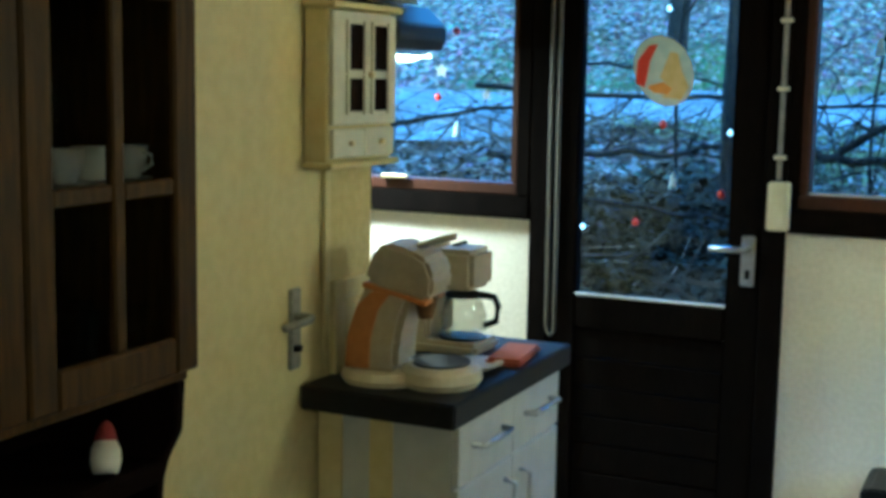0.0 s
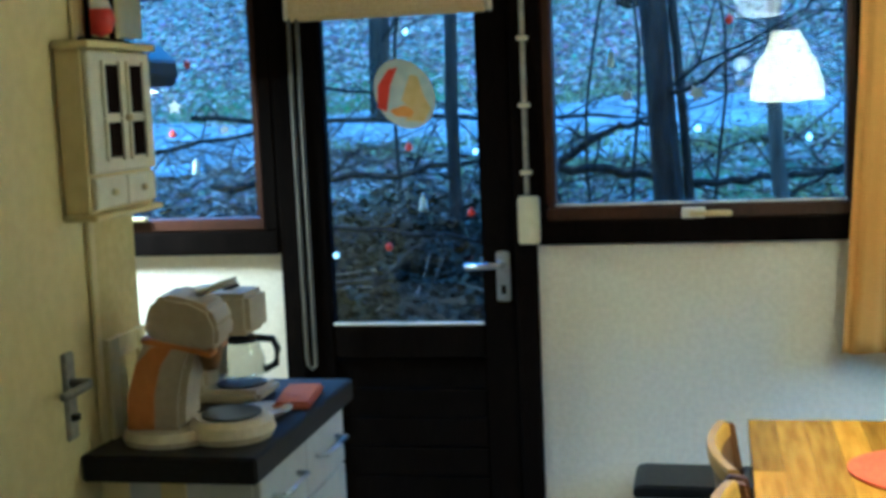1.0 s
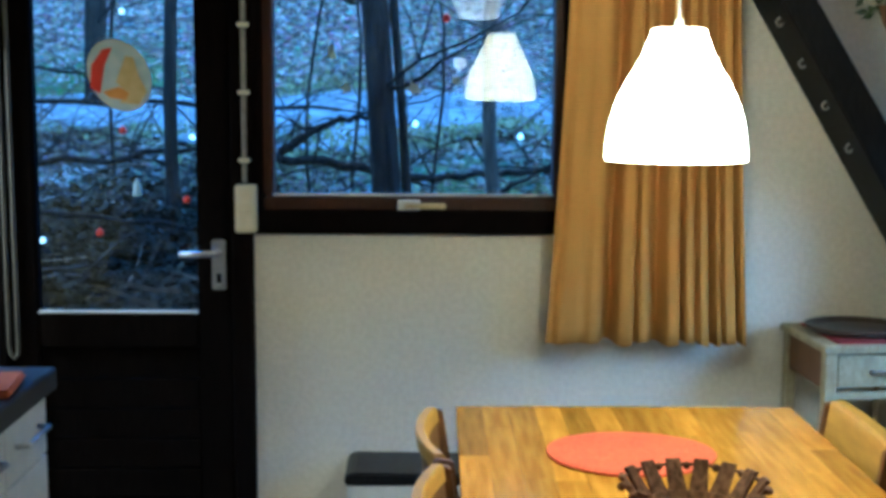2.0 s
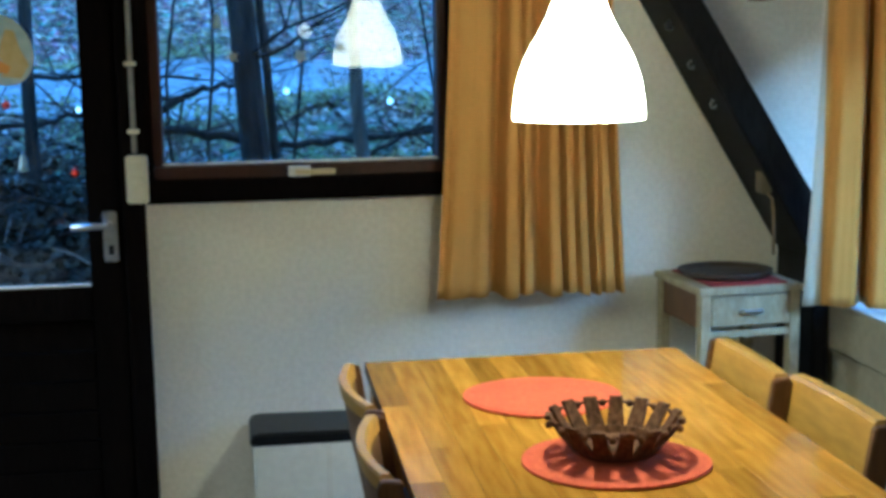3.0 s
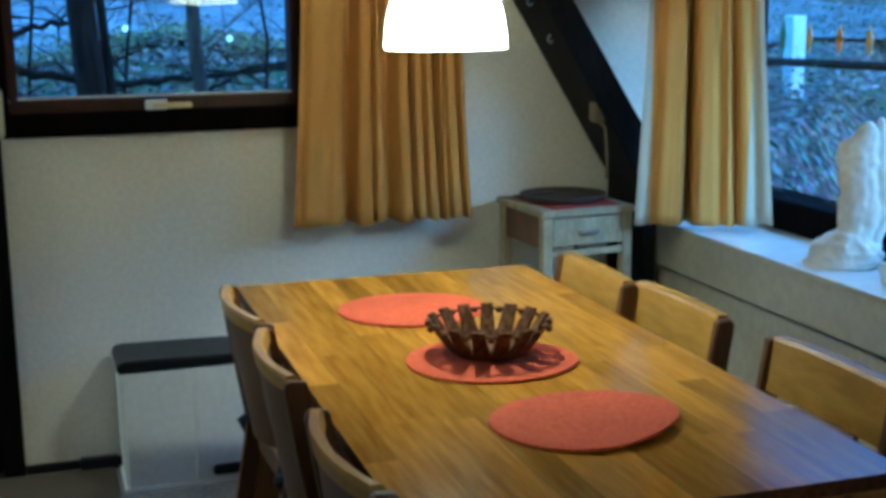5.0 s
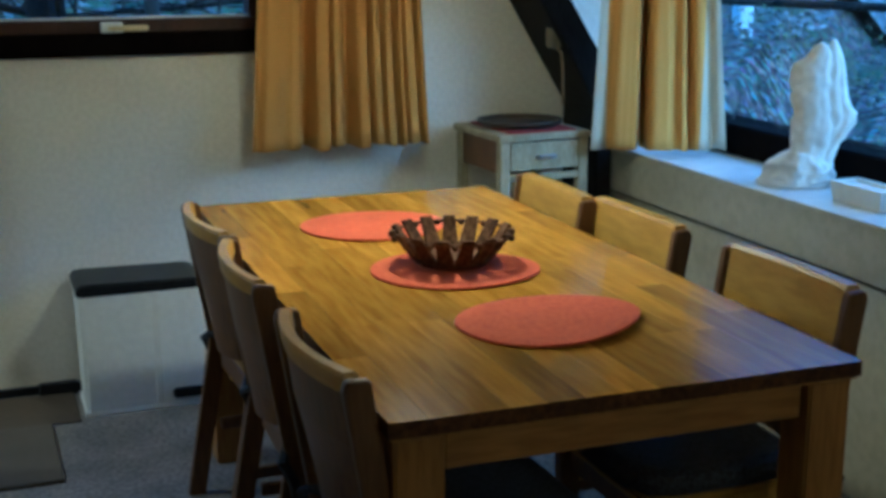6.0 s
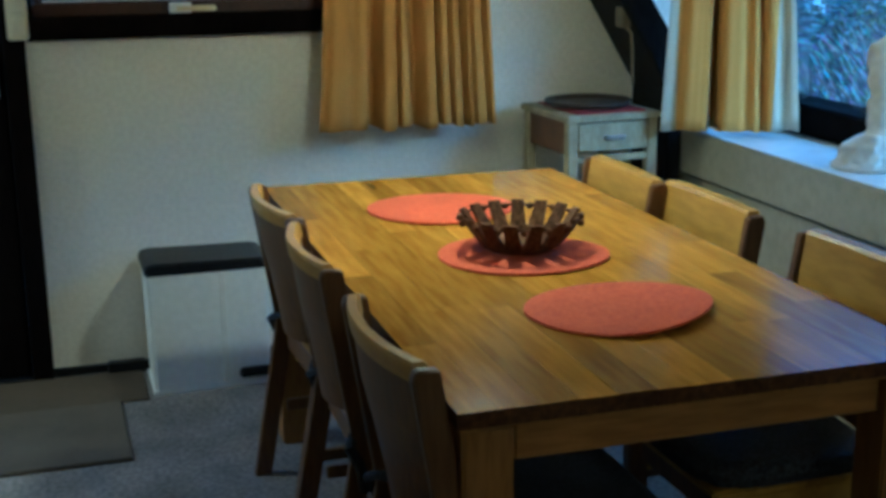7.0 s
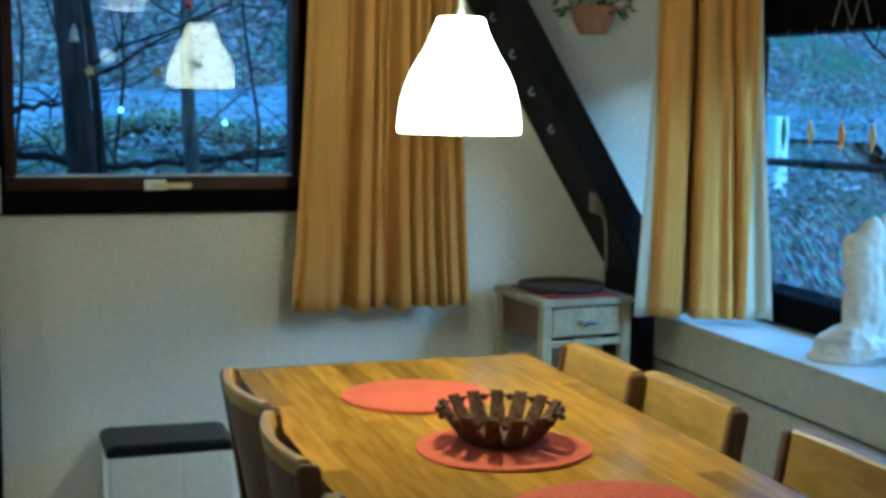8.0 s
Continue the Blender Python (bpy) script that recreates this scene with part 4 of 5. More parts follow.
# plant pot on the wall beyond the beam
pp = thing("wall_planter", "terracotta wall pot with a trailing green plant", "plant", pose(1.99, -0.10, 1.745))
part("pot", lathe([(0.0, -0.015), (0.045, -0.012), (0.07, 0.03), (0.085, 0.075), (0.088, 0.085), (0.078, 0.085), (0.06, 0.03), (0.0, 0.0)], 24, sy=0.95), TERRACOTTA, pp, smooth=True)
rng = random.Random(9)
bm = bmesh.new()
for i in range(150):
    a, r = rng.uniform(0, 2 * math.pi), rng.uniform(0.03, 0.145)
    c = Vector((r * math.cos(a), r * math.sin(a) * 0.6, 0.13 - 1.9 * r * r + rng.uniform(-0.05, 0.07)))
    d = Vector((math.cos(a) + rng.uniform(-.5, .5), math.sin(a) + rng.uniform(-.5, .5), rng.uniform(-0.9, 0.5))).normalized()
    s = d.cross(Vector((rng.uniform(-1, 1), rng.uniform(-1, 1), 1))).normalized()
    L, W = rng.uniform(0.025, 0.045), rng.uniform(0.008, 0.014)
    q = d.cross(s) * 0.004
    bm.faces.new(ring(bm, [c, c + d * L * 0.5 + s * W + q, c + d * L]))
    bm.faces.new(ring(bm, [c, c + d * L, c + d * L * 0.5 - s * W + q]))
part("foliage", bm, LEAF, pp, "small trailing leaves")

# ---- conduit, socket box and blind by the garden door ----
cd = thing("conduit", "grey metal conduit with clips up the door post", "conduit", pose(-0.022, -0.042, 0))
part("pipe", tube([(0, 0, 1.283), (0, 0, TOP)], 0.008, 8), PIPE, cd, smooth=True)
clip = part("clip", box(-0.018, 0.018, -0.011, 0.012, -0.007, 0.007, bevel=0.003), BOX_WHITE, cd)
clip.matrix_basis = pose(0, 0, 1.352)
for z in (1.560, 1.765, 1.968, 2.17):
    share("clip", clip, pose(0, 0, z), cd)
sb = thing("light_switch", "ivory double switch box on the door post", "switch", pose(-0.017, -0.03, 1.204))
part("case", box(-0.033, 0.033, -0.042, 0.0, -0.074, 0.074, bevel=0.005, seg=2), BOX_WHITE, sb)
part("rocker", box(-0.022, 0.022, -0.047, -0.042, 0.010, 0.060, bevel=0.003), BOX_WHITE, sb)
part("rocker", box(-0.022, 0.022, -0.047, -0.042, -0.060, -0.006, bevel=0.003), BOX_WHITE, sb)

rb = thing("roller_blind", "rolled-up beige roller blind over the garden door", "blind", pose(-0.445, -0.035, 1.90))
bm = prism([(-0.04, 0.046), (0.0, 0.05), (0.034, 0.046), (0.034, -0.03), (0.02, -0.048), (-0.02, -0.05), (-0.04, -0.03)], -0.315, 0.315, "x", bevel=0.006)
part("cassette", bm, BLIND, rb)
part("lip", box(-0.317, 0.317, -0.046, -0.036, 0.040, 0.052, bevel=0.003), BLIND, rb)
for sx in (-1, 1):
    part("end_cap", box(sx * 0.322 - 0.006, sx * 0.322 + 0.006, -0.04, 0.034, -0.046, 0.052, bevel=0.004), BOX_WHITE, rb)
loop = [(-0.318, -0.02, -0.03)] + [(-0.318 + 0.004 * i / 9, -0.022, -0.03 - 0.1222 * i) for i in range(1, 10)]
loop += [(-0.31, -0.024, -1.155), (-0.298, -0.025, -1.168), (-0.286, -0.024, -1.155)]
loop += [(-0.286 - 0.004 * i / 9, -0.022, -1.13 + 0.1222 * i) for i in range(0, 10)]
part("pull_cord", tube(loop, 0.007, 6), CORD, rb, "grey beaded pull cord loop")

# ---- window stickers and hanging ornaments ----
FILM = surface("pale_blue_film", (0.46, 0.58, 0.66), (0.60, 0.68, 0.74), 30, 0.5, 0.05)
stk = thing("window_sticker", "round red, white and yellow film picture on the door glass", "sticker", pose(-0.415, 0.026, 1.61))
egg = [(0.098 * math.cos(2 * math.pi * i / 40) + 0.02 * math.sin(2 * math.pi * i / 40) * -1, 0.112 * math.sin(2 * math.pi * i / 40)) for i in range(40)]
part("backing", prism(egg, -0.001, 0.0005, "y"), FILM, stk, "pale film")
part("red_patch", prism([(-0.09, -0.04), (-0.085, 0.03), (-0.05, 0.08), (-0.02, 0.085), (-0.045, 0.03), (-0.055, -0.03), (-0.06, -0.055)], -0.003, -0.001, "y"), RED_PAINT, stk)
part("yellow_patch", prism([(-0.01, -0.02), (0.02, 0.06), (0.045, 0.055), (0.06, 0.0), (0.085, -0.05), (0.06, -0.09), (0.0, -0.085), (0.02, -0.05)], -0.003, -0.001, "y"), YELLOW_PAINT, stk)
part("orange_patch", prism([(-0.05, -0.05), (0.0, -0.035), (0.03, -0.055), (0.02, -0.075), (-0.03, -0.07)], -0.0045, -0.003, "y"), ORANGE_PAINT, stk)


def bauble(x, z, y, mat, label, r=0.013):
    o = part("bauble", lathe([(0.0, -r), (r * 0.6, -r * 0.8), (r, 0.0), (r * 0.6, r * 0.8), (r * 0.2, r), (r * 0.2, r * 1.3), (0.0, r * 1.3)], 14), mat, smooth=True)
    o.matrix_basis = pose(x, y, z)
    return tagged(o, label, "bauble", "baubles in the windows")


for x, z in ((-1.14, 1.735), (-1.205, 1.51), (-0.405, 1.440), (-0.21, 1.225), (-0.485, 1.120), (0.60, 1.79)):
    bauble(x, z, 0.012, RED_PAINT, "small red glass bauble hanging in front of the pane")
for x, z in ((-0.40, 1.805), (-0.665, 1.095), (-0.16 - 0.03, 1.42)):
    bauble(x, z, 0.012, FAIRY, "small pale blue fairy light at the pane", 0.008)


def bell(x, z, y):
    o = part("glass_bell", lathe([(0.016, -0.026), (0.013, -0.012), (0.011, 0.012), (0.005, 0.022), (0.002, 0.03)], 12), BELL, smooth=True)
    o.matrix_basis = pose(x, y, z)
    return tagged(o, "small frosted glass bell hanging at the pane", "ornament", "bells in the windows")


BELL = surface("frosted_glass", (0.32, 0.50, 0.66), (0.40, 0.58, 0.74), 30, 0.4, 0.05)
for x, z in ((-1.13, 1.40), (-0.365, 1.262), (0.245, 1.69)):
    bell(x, z, 0.012)


def star(x, z, r, turn):
    pts = [((r if i % 2 == 0 else r * 0.45) * math.cos(math.pi * i / 5 + turn), (r if i % 2 == 0 else r * 0.45) * math.sin(math.pi * i / 5 + turn)) for i in range(10)]
    o = part("star_sticker", prism(pts, -0.001, 0.0, "y"), STAR)
    o.matrix_basis = pose(x, 0.006, z)
    return tagged(o, "small pale star sticker on the window pane", "sticker", "stars on the window")


STAR = surface("star_film", (0.24, 0.29, 0.34), (0.30, 0.35, 0.40), 30, 0.6, 0.05)
for x, z, r in ((0.50, 1.575, 0.030), (0.29, 1.575, 0.024), (0.63, 1.60, 0.022)):
    star(x, z, r, 0.3 + x)
for x, z, r in ((-1.19, 1.60, 0.03), (-1.02, 1.52, 0.022)):
    star(x, z, r, 0.2 + x)

# ---- kitchen corner ----


def base_unit():
    u = thing("base_unit", "narrow white kitchen unit with two drawers and two doors", "cabinet", pose(0, 0, 0))
    x0, x1, y0, y1 = -0.715, -0.392, -1.60, -0.985
    part("carcass", box(x0, x1, y0, y1, 0.08, 0.853, bevel=0.002), UNIT_WHITE, u)
    part("plinth", box(x0, x1 - 0.03, y0 + 0.02, y1 - 0.02, 0.0, 0.08), BLACK_PLASTIC, u)
    part("side_strip", box(x0, x0 + 0.06, y0 - 0.010, y0, 0.0, 0.853, bevel=0.002), CREAM_PAINT, u, "cream upright strip")
    part("side_strip", box(x0 + 0.13, x0 + 0.185, y0 - 0.010, y0, 0.0, 0.853, bevel=0.002), CREAM_PAINT, u, "cream upright strip")
    mid = (y0 + y1) / 2
    for a, b in ((y0 + 0.003, mid - 0.002), (mid + 0.002, y1 - 0.003)):
        d = part("drawer", box(x1, x1 + 0.018, a, b, 0.705, 0.848, bevel=0.003), UNIT_WHITE, u)
        c = (a + b) / 2
        part("handle", tube([(x1 + 0.018, c - 0.085, 0.785), (x1 + 0.046, c - 0.08, 0.785), (x1 + 0.046, c + 0.08, 0.785), (x1 + 0.018, c + 0.085, 0.785)], 0.0065, 8), STEEL, d, "steel bar handle", smooth=True)
        d = part("door", box(x1, x1 + 0.018, a, b, 0.085, 0.700, bevel=0.003), UNIT_WHITE, u)
        hy = b - 0.045 if b < mid + 0.01 else a + 0.045
        part("handle", tube([(x1 + 0.018, hy, 0.655), (x1 + 0.046, hy, 0.65), (x1 + 0.046, hy, 0.48), (x1 + 0.018, hy, 0.475)], 0.0065, 8), STEEL, d, "steel bar handle", smooth=True)
    return u


base_unit()
wt = part("worktop", box(-0.719, -0.350, -1.678, -0.970, 0.855, 0.909, bevel=0.004, seg=2), WORKTOP)
tagged(wt, "black stone-effect worktop on the narrow unit", "worktop")


SPOUT_BROWN = surface("brown_plastic", (0.10, 0.055, 0.02), (0.15, 0.08, 0.03), 50, 0.4, 0.03)


def pad_machine(x, y, z, turn):
    """Front is local +x."""
    c = thing("pad_coffee_machine", "taupe and orange single-cup coffee machine on the worktop", "coffee machine", pose(x, y, z, 0, 0, turn) @ Matrix.Diagonal((1, 1, 1.05, 1)))
    part("base", lathe([(0.0, 0.0), (0.098, 0.0), (0.102, 0.012), (0.095, 0.028), (0.0, 0.03)], 28, at=(-0.05, 0, 0)), COFFEE_CREAM, c, smooth=False)
    body = [(-0.125, 0.028), (-0.005, 0.028), (-0.002, 0.09), (0.012, 0.15), (0.035, 0.20), (0.02, 0.235), (-0.02, 0.235), (-0.075, 0.215), (-0.105, 0.15), (-0.124, 0.08)]
    part("body", prism(body, -0.072, 0.072, "y", bevel=0.014), COFFEE_TAN, c)
    side = [(-0.122, 0.035), (-0.065, 0.035), (-0.062, 0.10), (-0.045, 0.16), (-0.015, 0.198), (-0.06, 0.198), (-0.095, 0.165), (-0.117, 0.10)]
    for s in (-1, 1):
        part("side_panel", prism(side, s * 0.072 - 0.003, s * 0.072 + 0.003, "y", bevel=0.002), COFFEE_ORANGE, c, "orange-brown side panel")
    head = [(-0.078, 0.218), (0.0, 0.200), (0.058, 0.182), (0.074, 0.192), (0.078, 0.230), (0.062, 0.268), (0.02, 0.288), (-0.03, 0.298), (-0.056, 0.286), (-0.070, 0.255)]
    part("head", prism(head, -0.074, 0.074, "y", bevel=0.012), COFFEE_TAN, c)
    part("band", prism([(-0.082, 0.205), (0.0, 0.189), (0.060, 0.172), (0.062, 0.182), (0.0, 0.199), (-0.080, 0.216)], -0.076, 0.076, "y", bevel=0.002), COFFEE_ORANGE, c, "orange trim band")
    part("latch", tube([(0.02, 0, 0.288), (0.075, 0, 0.305), (0.105, 0, 0.312)], 0.008, 8), STEEL, c, "steel lid lever", smooth=True)
    part("spout", lathe([(0.0, 0.135), (0.016, 0.137), (0.024, 0.165), (0.028, 0.185), (0.0, 0.185)], 16, at=(0.040, 0, 0)), SPOUT_BROWN, c, "brown spout")
    tray = part("drip_tray", lathe([(0.0, 0.0), (0.082, 0.0), (0.09, 0.014), (0.086, 0.034), (0.074, 0.044), (0.0, 0.044)], 30, at=(0.078, 0, 0), sy=1.1), COFFEE_CREAM, c, "cream drip tray")
    part("grille", lathe([(0.0, 0.0445), (0.062, 0.0445), (0.062, 0.049), (0.0, 0.049)], 26, at=(0.078, 0, 0), sy=1.1), GREY_METAL, tray, "dark grey grille")
    return c


pad_machine(-0.535, -1.525, 0.909, 8)


def drip_machine(x, y, z, turn):
    c = thing("drip_coffee_maker", "taupe filter coffee maker with a glass jug", "coffee machine", pose(x, y, z, 0, 0, turn) @ Matrix.Scale(0.9, 4))
    part("base", box(-0.10, 0.11, -0.085, 0.085, 0.0, 0.035, bevel=0.012, seg=2), COFFEE_TAN, c)
    part("tower", box(-0.10, -0.03, -0.085, 0.085, 0.035, 0.29, bevel=0.012, seg=2), COFFEE_TAN, c)
    part("filter_head", box(-0.028, 0.09, -0.075, 0.075, 0.175, 0.285, bevel=0.014, seg=2), COFFEE_TAN, c)
    part("lid_knob", tube([(0.0, 0, 0.285), (0.04, 0, 0.30)], 0.006, 6), BLACK_PLASTIC, c)
    part("hotplate", lathe([(0.0, 0.035), (0.065, 0.035), (0.065, 0.040), (0.0, 0.040)], 24, at=(0.035, 0, 0)), BLACK_PLASTIC, c)
    j = part("jug", lathe([(0.045, 0.041), (0.062, 0.06), (0.064, 0.10), (0.052, 0.14), (0.046, 0.150), (0.043, 0.150), (0.049, 0.138), (0.060, 0.10), (0.058, 0.062), (0.0, 0.045)], 24, at=(0.035, 0, 0), caps=False), JUG_GLASS, c, "clear glass jug", smooth=True)
    part("jug_lid", lathe([(0.0, 0.150), (0.05, 0.150), (0.05, 0.160), (0.03, 0.168), (0.0, 0.168)], 20, at=(0.035, 0, 0)), BLACK_PLASTIC, j, "black jug lid")
    part("jug_handle", tube([(0.082, 0, 0.158), (0.125, 0, 0.155), (0.138, 0, 0.13), (0.132, 0, 0.09), (0.10, 0, 0.075)], 0.010, 8), BLACK_PLASTIC, j, "black jug handle", smooth=True)
    return c


drip_machine(-0.594, -1.17, 0.909, 0)
ORANGE_CLOTH = surface("orange_red_cloth", (0.36, 0.085, 0.035), (0.46, 0.12, 0.05), 120, 0.9, 0.4)
rt = part("folded_cloth", box(-0.045, 0.045, -0.10, 0.10, 0.0, 0.018, bevel=0.007, seg=2), ORANGE_CLOTH)
rt.matrix_basis = pose(-0.415, -1.20, 0.9095, 0, 0, 8)
tagged(rt, "orange-red folded cloth on the worktop", "cloth")
dp = part("saucer", lathe([(0.0, 0.0), (0.04, 0.0), (0.068, 0.014), (0.07, 0.016), (0.045, 0.006), (0.0, 0.005)], 26), COFFEE_CREAM, smooth=True)
dp.matrix_basis = pose(-0.455, -1.345, 0.9095)
tagged(dp, "cream saucer on the worktop", "saucer")

# small wall cabinet
wc = thing("wall_cabinet", "small cream wall cabinet with four glazed panes", "cabinet")
part("body", box(-0.7195, -0.664, -1.665, -1.372, 1.392, 1.715, bevel=0.003), CREAM_PAINT, wc)
part("top_board", box(-0.7195, -0.640, -1.675, -1.362, 1.716, 1.731, bevel=0.003), CREAM_PAINT, wc)
part("bottom_board", box(-0.7195, -0.646, -1.675, -1.362, 1.378, 1.391, bevel=0.003), CREAM_PAINT, wc)
wd = part("door", box(-0.663, -0.651, -1.66, -1.376, 1.470, 1.712, bevel=0.003), BOX_WHITE, wc, "ivory glazed door")
for ya, yb in ((-1.60, -1.535), (-1.49, -1.425)):
    for za, zb in ((1.50, 1.570), (1.588, 1.685)):
        part("pane", box(-0.651, -0.6485, ya, yb, za, zb), HUTCH_DARK_SHADE, wd, "dark glass pane")
        part("pane_bead", box(-0.651, -0.644, ya - 0.010, ya, za - 0.008, zb + 0.008, bevel=0.002), BOX_WHITE, wd)
        part("pane_bead", box(-0.651, -0.644, yb, yb + 0.010, za - 0.008, zb + 0.008, bevel=0.002), BOX_WHITE, wd)
part("knob", lathe([(0.0, -0.008), (0.008, -0.006), (0.008, 0.006), (0.0, 0.008)], 10, at=(-0.640, -1.512, 1.578)), BRASS, wd)
for ya, yb in ((-1.656, -1.520), (-1.516, -1.380)):
    dw = part("drawer", box(-0.663, -0.652, ya, yb, 1.400, 1.462, bevel=0.003), BOX_WHITE, wc)
    part("knob", lathe([(0.0, -0.007), (0.007, -0.005), (0.007, 0.005), (0.0, 0.007)], 10, at=(-0.645, (ya + yb) / 2, 1.431)), BRASS, dw)
orn = thing("shelf_ornament", "small red and white painted ornament in a dark wire frame", "ornament", pose(-0.688, -1.52, 1.7315))
for sy in (-1, 1):
    part("upright", box(-0.006, 0.006, sy * 0.055 - 0.005, sy * 0.055 + 0.005, 0.0, 0.115, bevel=0.002), HUTCH_DARK_SHADE, orn)
part("foot", box(-0.02, 0.02, -0.065, 0.065, 0.0, 0.010, bevel=0.002), HUTCH_DARK_SHADE, orn)
part("crossbar", box(-0.005, 0.005, -0.05, 0.05, 0.105, 0.115, bevel=0.002), HUTCH_DARK_SHADE, orn)
part("ball", lathe([(0.0, 0.012), (0.022, 0.02), (0.033, 0.045), (0.026, 0.068), (0.0, 0.078)], 18), RED_PAINT, orn, "red ball", smooth=True)
part("cap", lathe([(0.026, 0.068), (0.020, 0.085), (0.0, 0.092)], 16), WHITE_PAINT, orn, "white cap", smooth=True)

# cooker hood and cupboard by the kitchen window
hd = thing("cooker_hood", "dark grey cooker hood by the kitchen window", "cooker hood")
part("canopy", prism([(-1.95, 1.66), (-1.166, 1.665), (-1.148, 1.70), (-1.15, 1.745), (-1.215, 1.808), (-1.95, 1.815)], -0.40, -0.045, "y", bevel=0.004), GREY_METAL, hd)
part("filter_edge", box(-1.94, -1.18, -0.39, -0.35, 1.652, 1.660), GREY_METAL, hd)
uc = thing("wall_cupboard", "cream kitchen wall cupboard over the hood", "cupboard")
part("body", box(-1.95, -1.262, -0.38, -0.045, 1.822, 2.35, bevel=0.003), CREAM_PAINT, uc)
part("door", box(-1.94, -1.262, -0.398, -0.381, 1.825, 2.345, bevel=0.003), CREAM_PAINT, uc)

# ---- glazed hutch ----


def hutch():
    h = thing("hutch", "brown stained pine dresser with glazed doors and crockery", "dresser")
    xb, xf, y0, y1 = -0.715, -0.445, -3.155, -2.445
    za, zb = 1.135, 1.735
    part("side_board", box(xb, xf, y1 - 0.022, y1, za, zb, bevel=0.003), HUTCH, h)
    part("side_board", box(xb, xf, y0, y0 + 0.022, za, zb, bevel=0.003), HUTCH, h)
    part("back_board", box(xb, xb + 0.012, y0 + 0.022, y1 - 0.022, za, zb), HUTCH_DARK_SHADE, h)
    part("bottom_board", box(xb, xf, y0, y1, za - 0.02, za, bevel=0.003), HUTCH, h)
    part("top_board", box(xb, xf, y0, y1, zb, zb + 0.02, bevel=0.003), HUTCH, h)
    part("crown", prism([(xb, 1.756), (xf + 0.012, 1.756), (xf + 0.045, 1.79), (xf + 0.05, 1.82), (xb, 1.82)], y0 - 0.02, y1 + 0.035, "y", bevel=0.004), HUTCH_DARK_SHADE, h, "dark crown moulding")
    part("shelf", box(xb + 0.012, xf - 0.03, y0 + 0.022, y1 - 0.022, 1.400, 1.416, bevel=0.002), HUTCH, h)
    mid = (y0 + y1) / 2
    for a, b in ((y0 + 0.004, mid - 0.002), (mid + 0.002, y1 - 0.001)):
        d = part("door", box(xf + 0.001, xf + 0.021, a, a + 0.052, za, zb, bevel=0.004), HUTCH, h, "glazed pine door")
        part("stile", box(xf + 0.001, xf + 0.021, b - 0.052, b, za, zb, bevel=0.004), HUTCH, d)
        part("rail", box(xf + 0.001, xf + 0.021, a + 0.052, b - 0.052, za, za + 0.055, bevel=0.004), HUTCH, d)
        part("rail", box(xf + 0.001, xf + 0.021, a + 0.052, b - 0.052, zb - 0.06, zb, bevel=0.004), HUTCH, d)
        c = (a + b) / 2 + 0.003
        part("mullion", box(xf + 0.002, xf + 0.019, c - 0.012, c + 0.012, za + 0.055, zb - 0.06, bevel=0.003), HUTCH, d)
        part("glazing_bar", box(xf + 0.002, xf + 0.018, a + 0.052, c - 0.012, 1.400, 1.424, bevel=0.003), HUTCH, d)
        part("glazing_bar", box(xf + 0.002, xf + 0.018, c + 0.012, b - 0.052, 1.400, 1.424, bevel=0.003), HUTCH, d)
        part("pane", box(xf + 0.008, xf + 0.011, a + 0.052, b - 0.052, za + 0.055, zb - 0.06), CAB_GLASS, d, "clear glass")
    # open niche with scalloped cheeks over the base, its shade put into near-black boards
    part("niche_back", box(xb, xb + 0.014, y0, y1, 0.90, za - 0.02), HUTCH_DARK_SHADE, h)
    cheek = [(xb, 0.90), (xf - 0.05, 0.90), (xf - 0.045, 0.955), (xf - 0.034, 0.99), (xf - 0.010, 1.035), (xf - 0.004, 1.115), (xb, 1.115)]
    part("cheek", prism(cheek, y1 - 0.022, y1, "y", bevel=0.003), HUTCH_DARK_SHADE, h)
    part("cheek", prism(cheek, y0, y0 + 0.022, "y", bevel=0.003), HUTCH_DARK_SHADE, h)
    part("base_top", box(xb, -0.475, y0, y1 - 0.024, 0.955, 0.99, bevel=0.005), HUTCH_DARK_SHADE, h)
    part("base_body", box(xb, -0.48, y0, y1, 0.06, 0.90, bevel=0.004), HUTCH_DARK_SHADE, h)
    part("base_plinth", box(xb, -0.50, y0 + 0.02, y1 - 0.02, 0.0, 0.06), HUTCH_DARK_SHADE, h)
    for a, b in ((y0 + 0.03, mid - 0.01), (mid + 0.01, y1 - 0.03)):
        part("base_door", box(-0.48, -0.465, a, b, 0.10, 0.88, bevel=0.004), HUTCH, h)
    return h


hutch()
cup0 = None
for y, x in ((-2.512, -0.50), (-2.575, -0.51), (-2.648, -0.50), (-2.715, -0.51), (-2.785, -0.50)):
    if cup0 is None:
        cup0 = thing("cup", "white porcelain cup on a saucer in the dresser", "cup", pose(x, y, 1.4165) @ Matrix.Scale(0.78, 4), "cups in the dresser")
        part("bowl", lathe([(0.022, 0.008), (0.034, 0.03), (0.039, 0.068), (0.036, 0.068), (0.030, 0.03), (0.0, 0.012)], 20, caps=False), WHITE_PAINT, cup0, smooth=True)
        part("handle", tube([(0.036, 0, 0.055), (0.055, 0, 0.052), (0.057, 0, 0.035), (0.036, 0, 0.022)], 0.004, 6), WHITE_PAINT, cup0)
        part("saucer", lathe([(0.0, 0.0), (0.03, 0.0), (0.048, 0.008), (0.03, 0.005), (0.0, 0.005)], 20), WHITE_PAINT, cup0)
    else:
        copy_thing(cup0, pose(x, y, 1.4165, 0, 0, 40 * y))
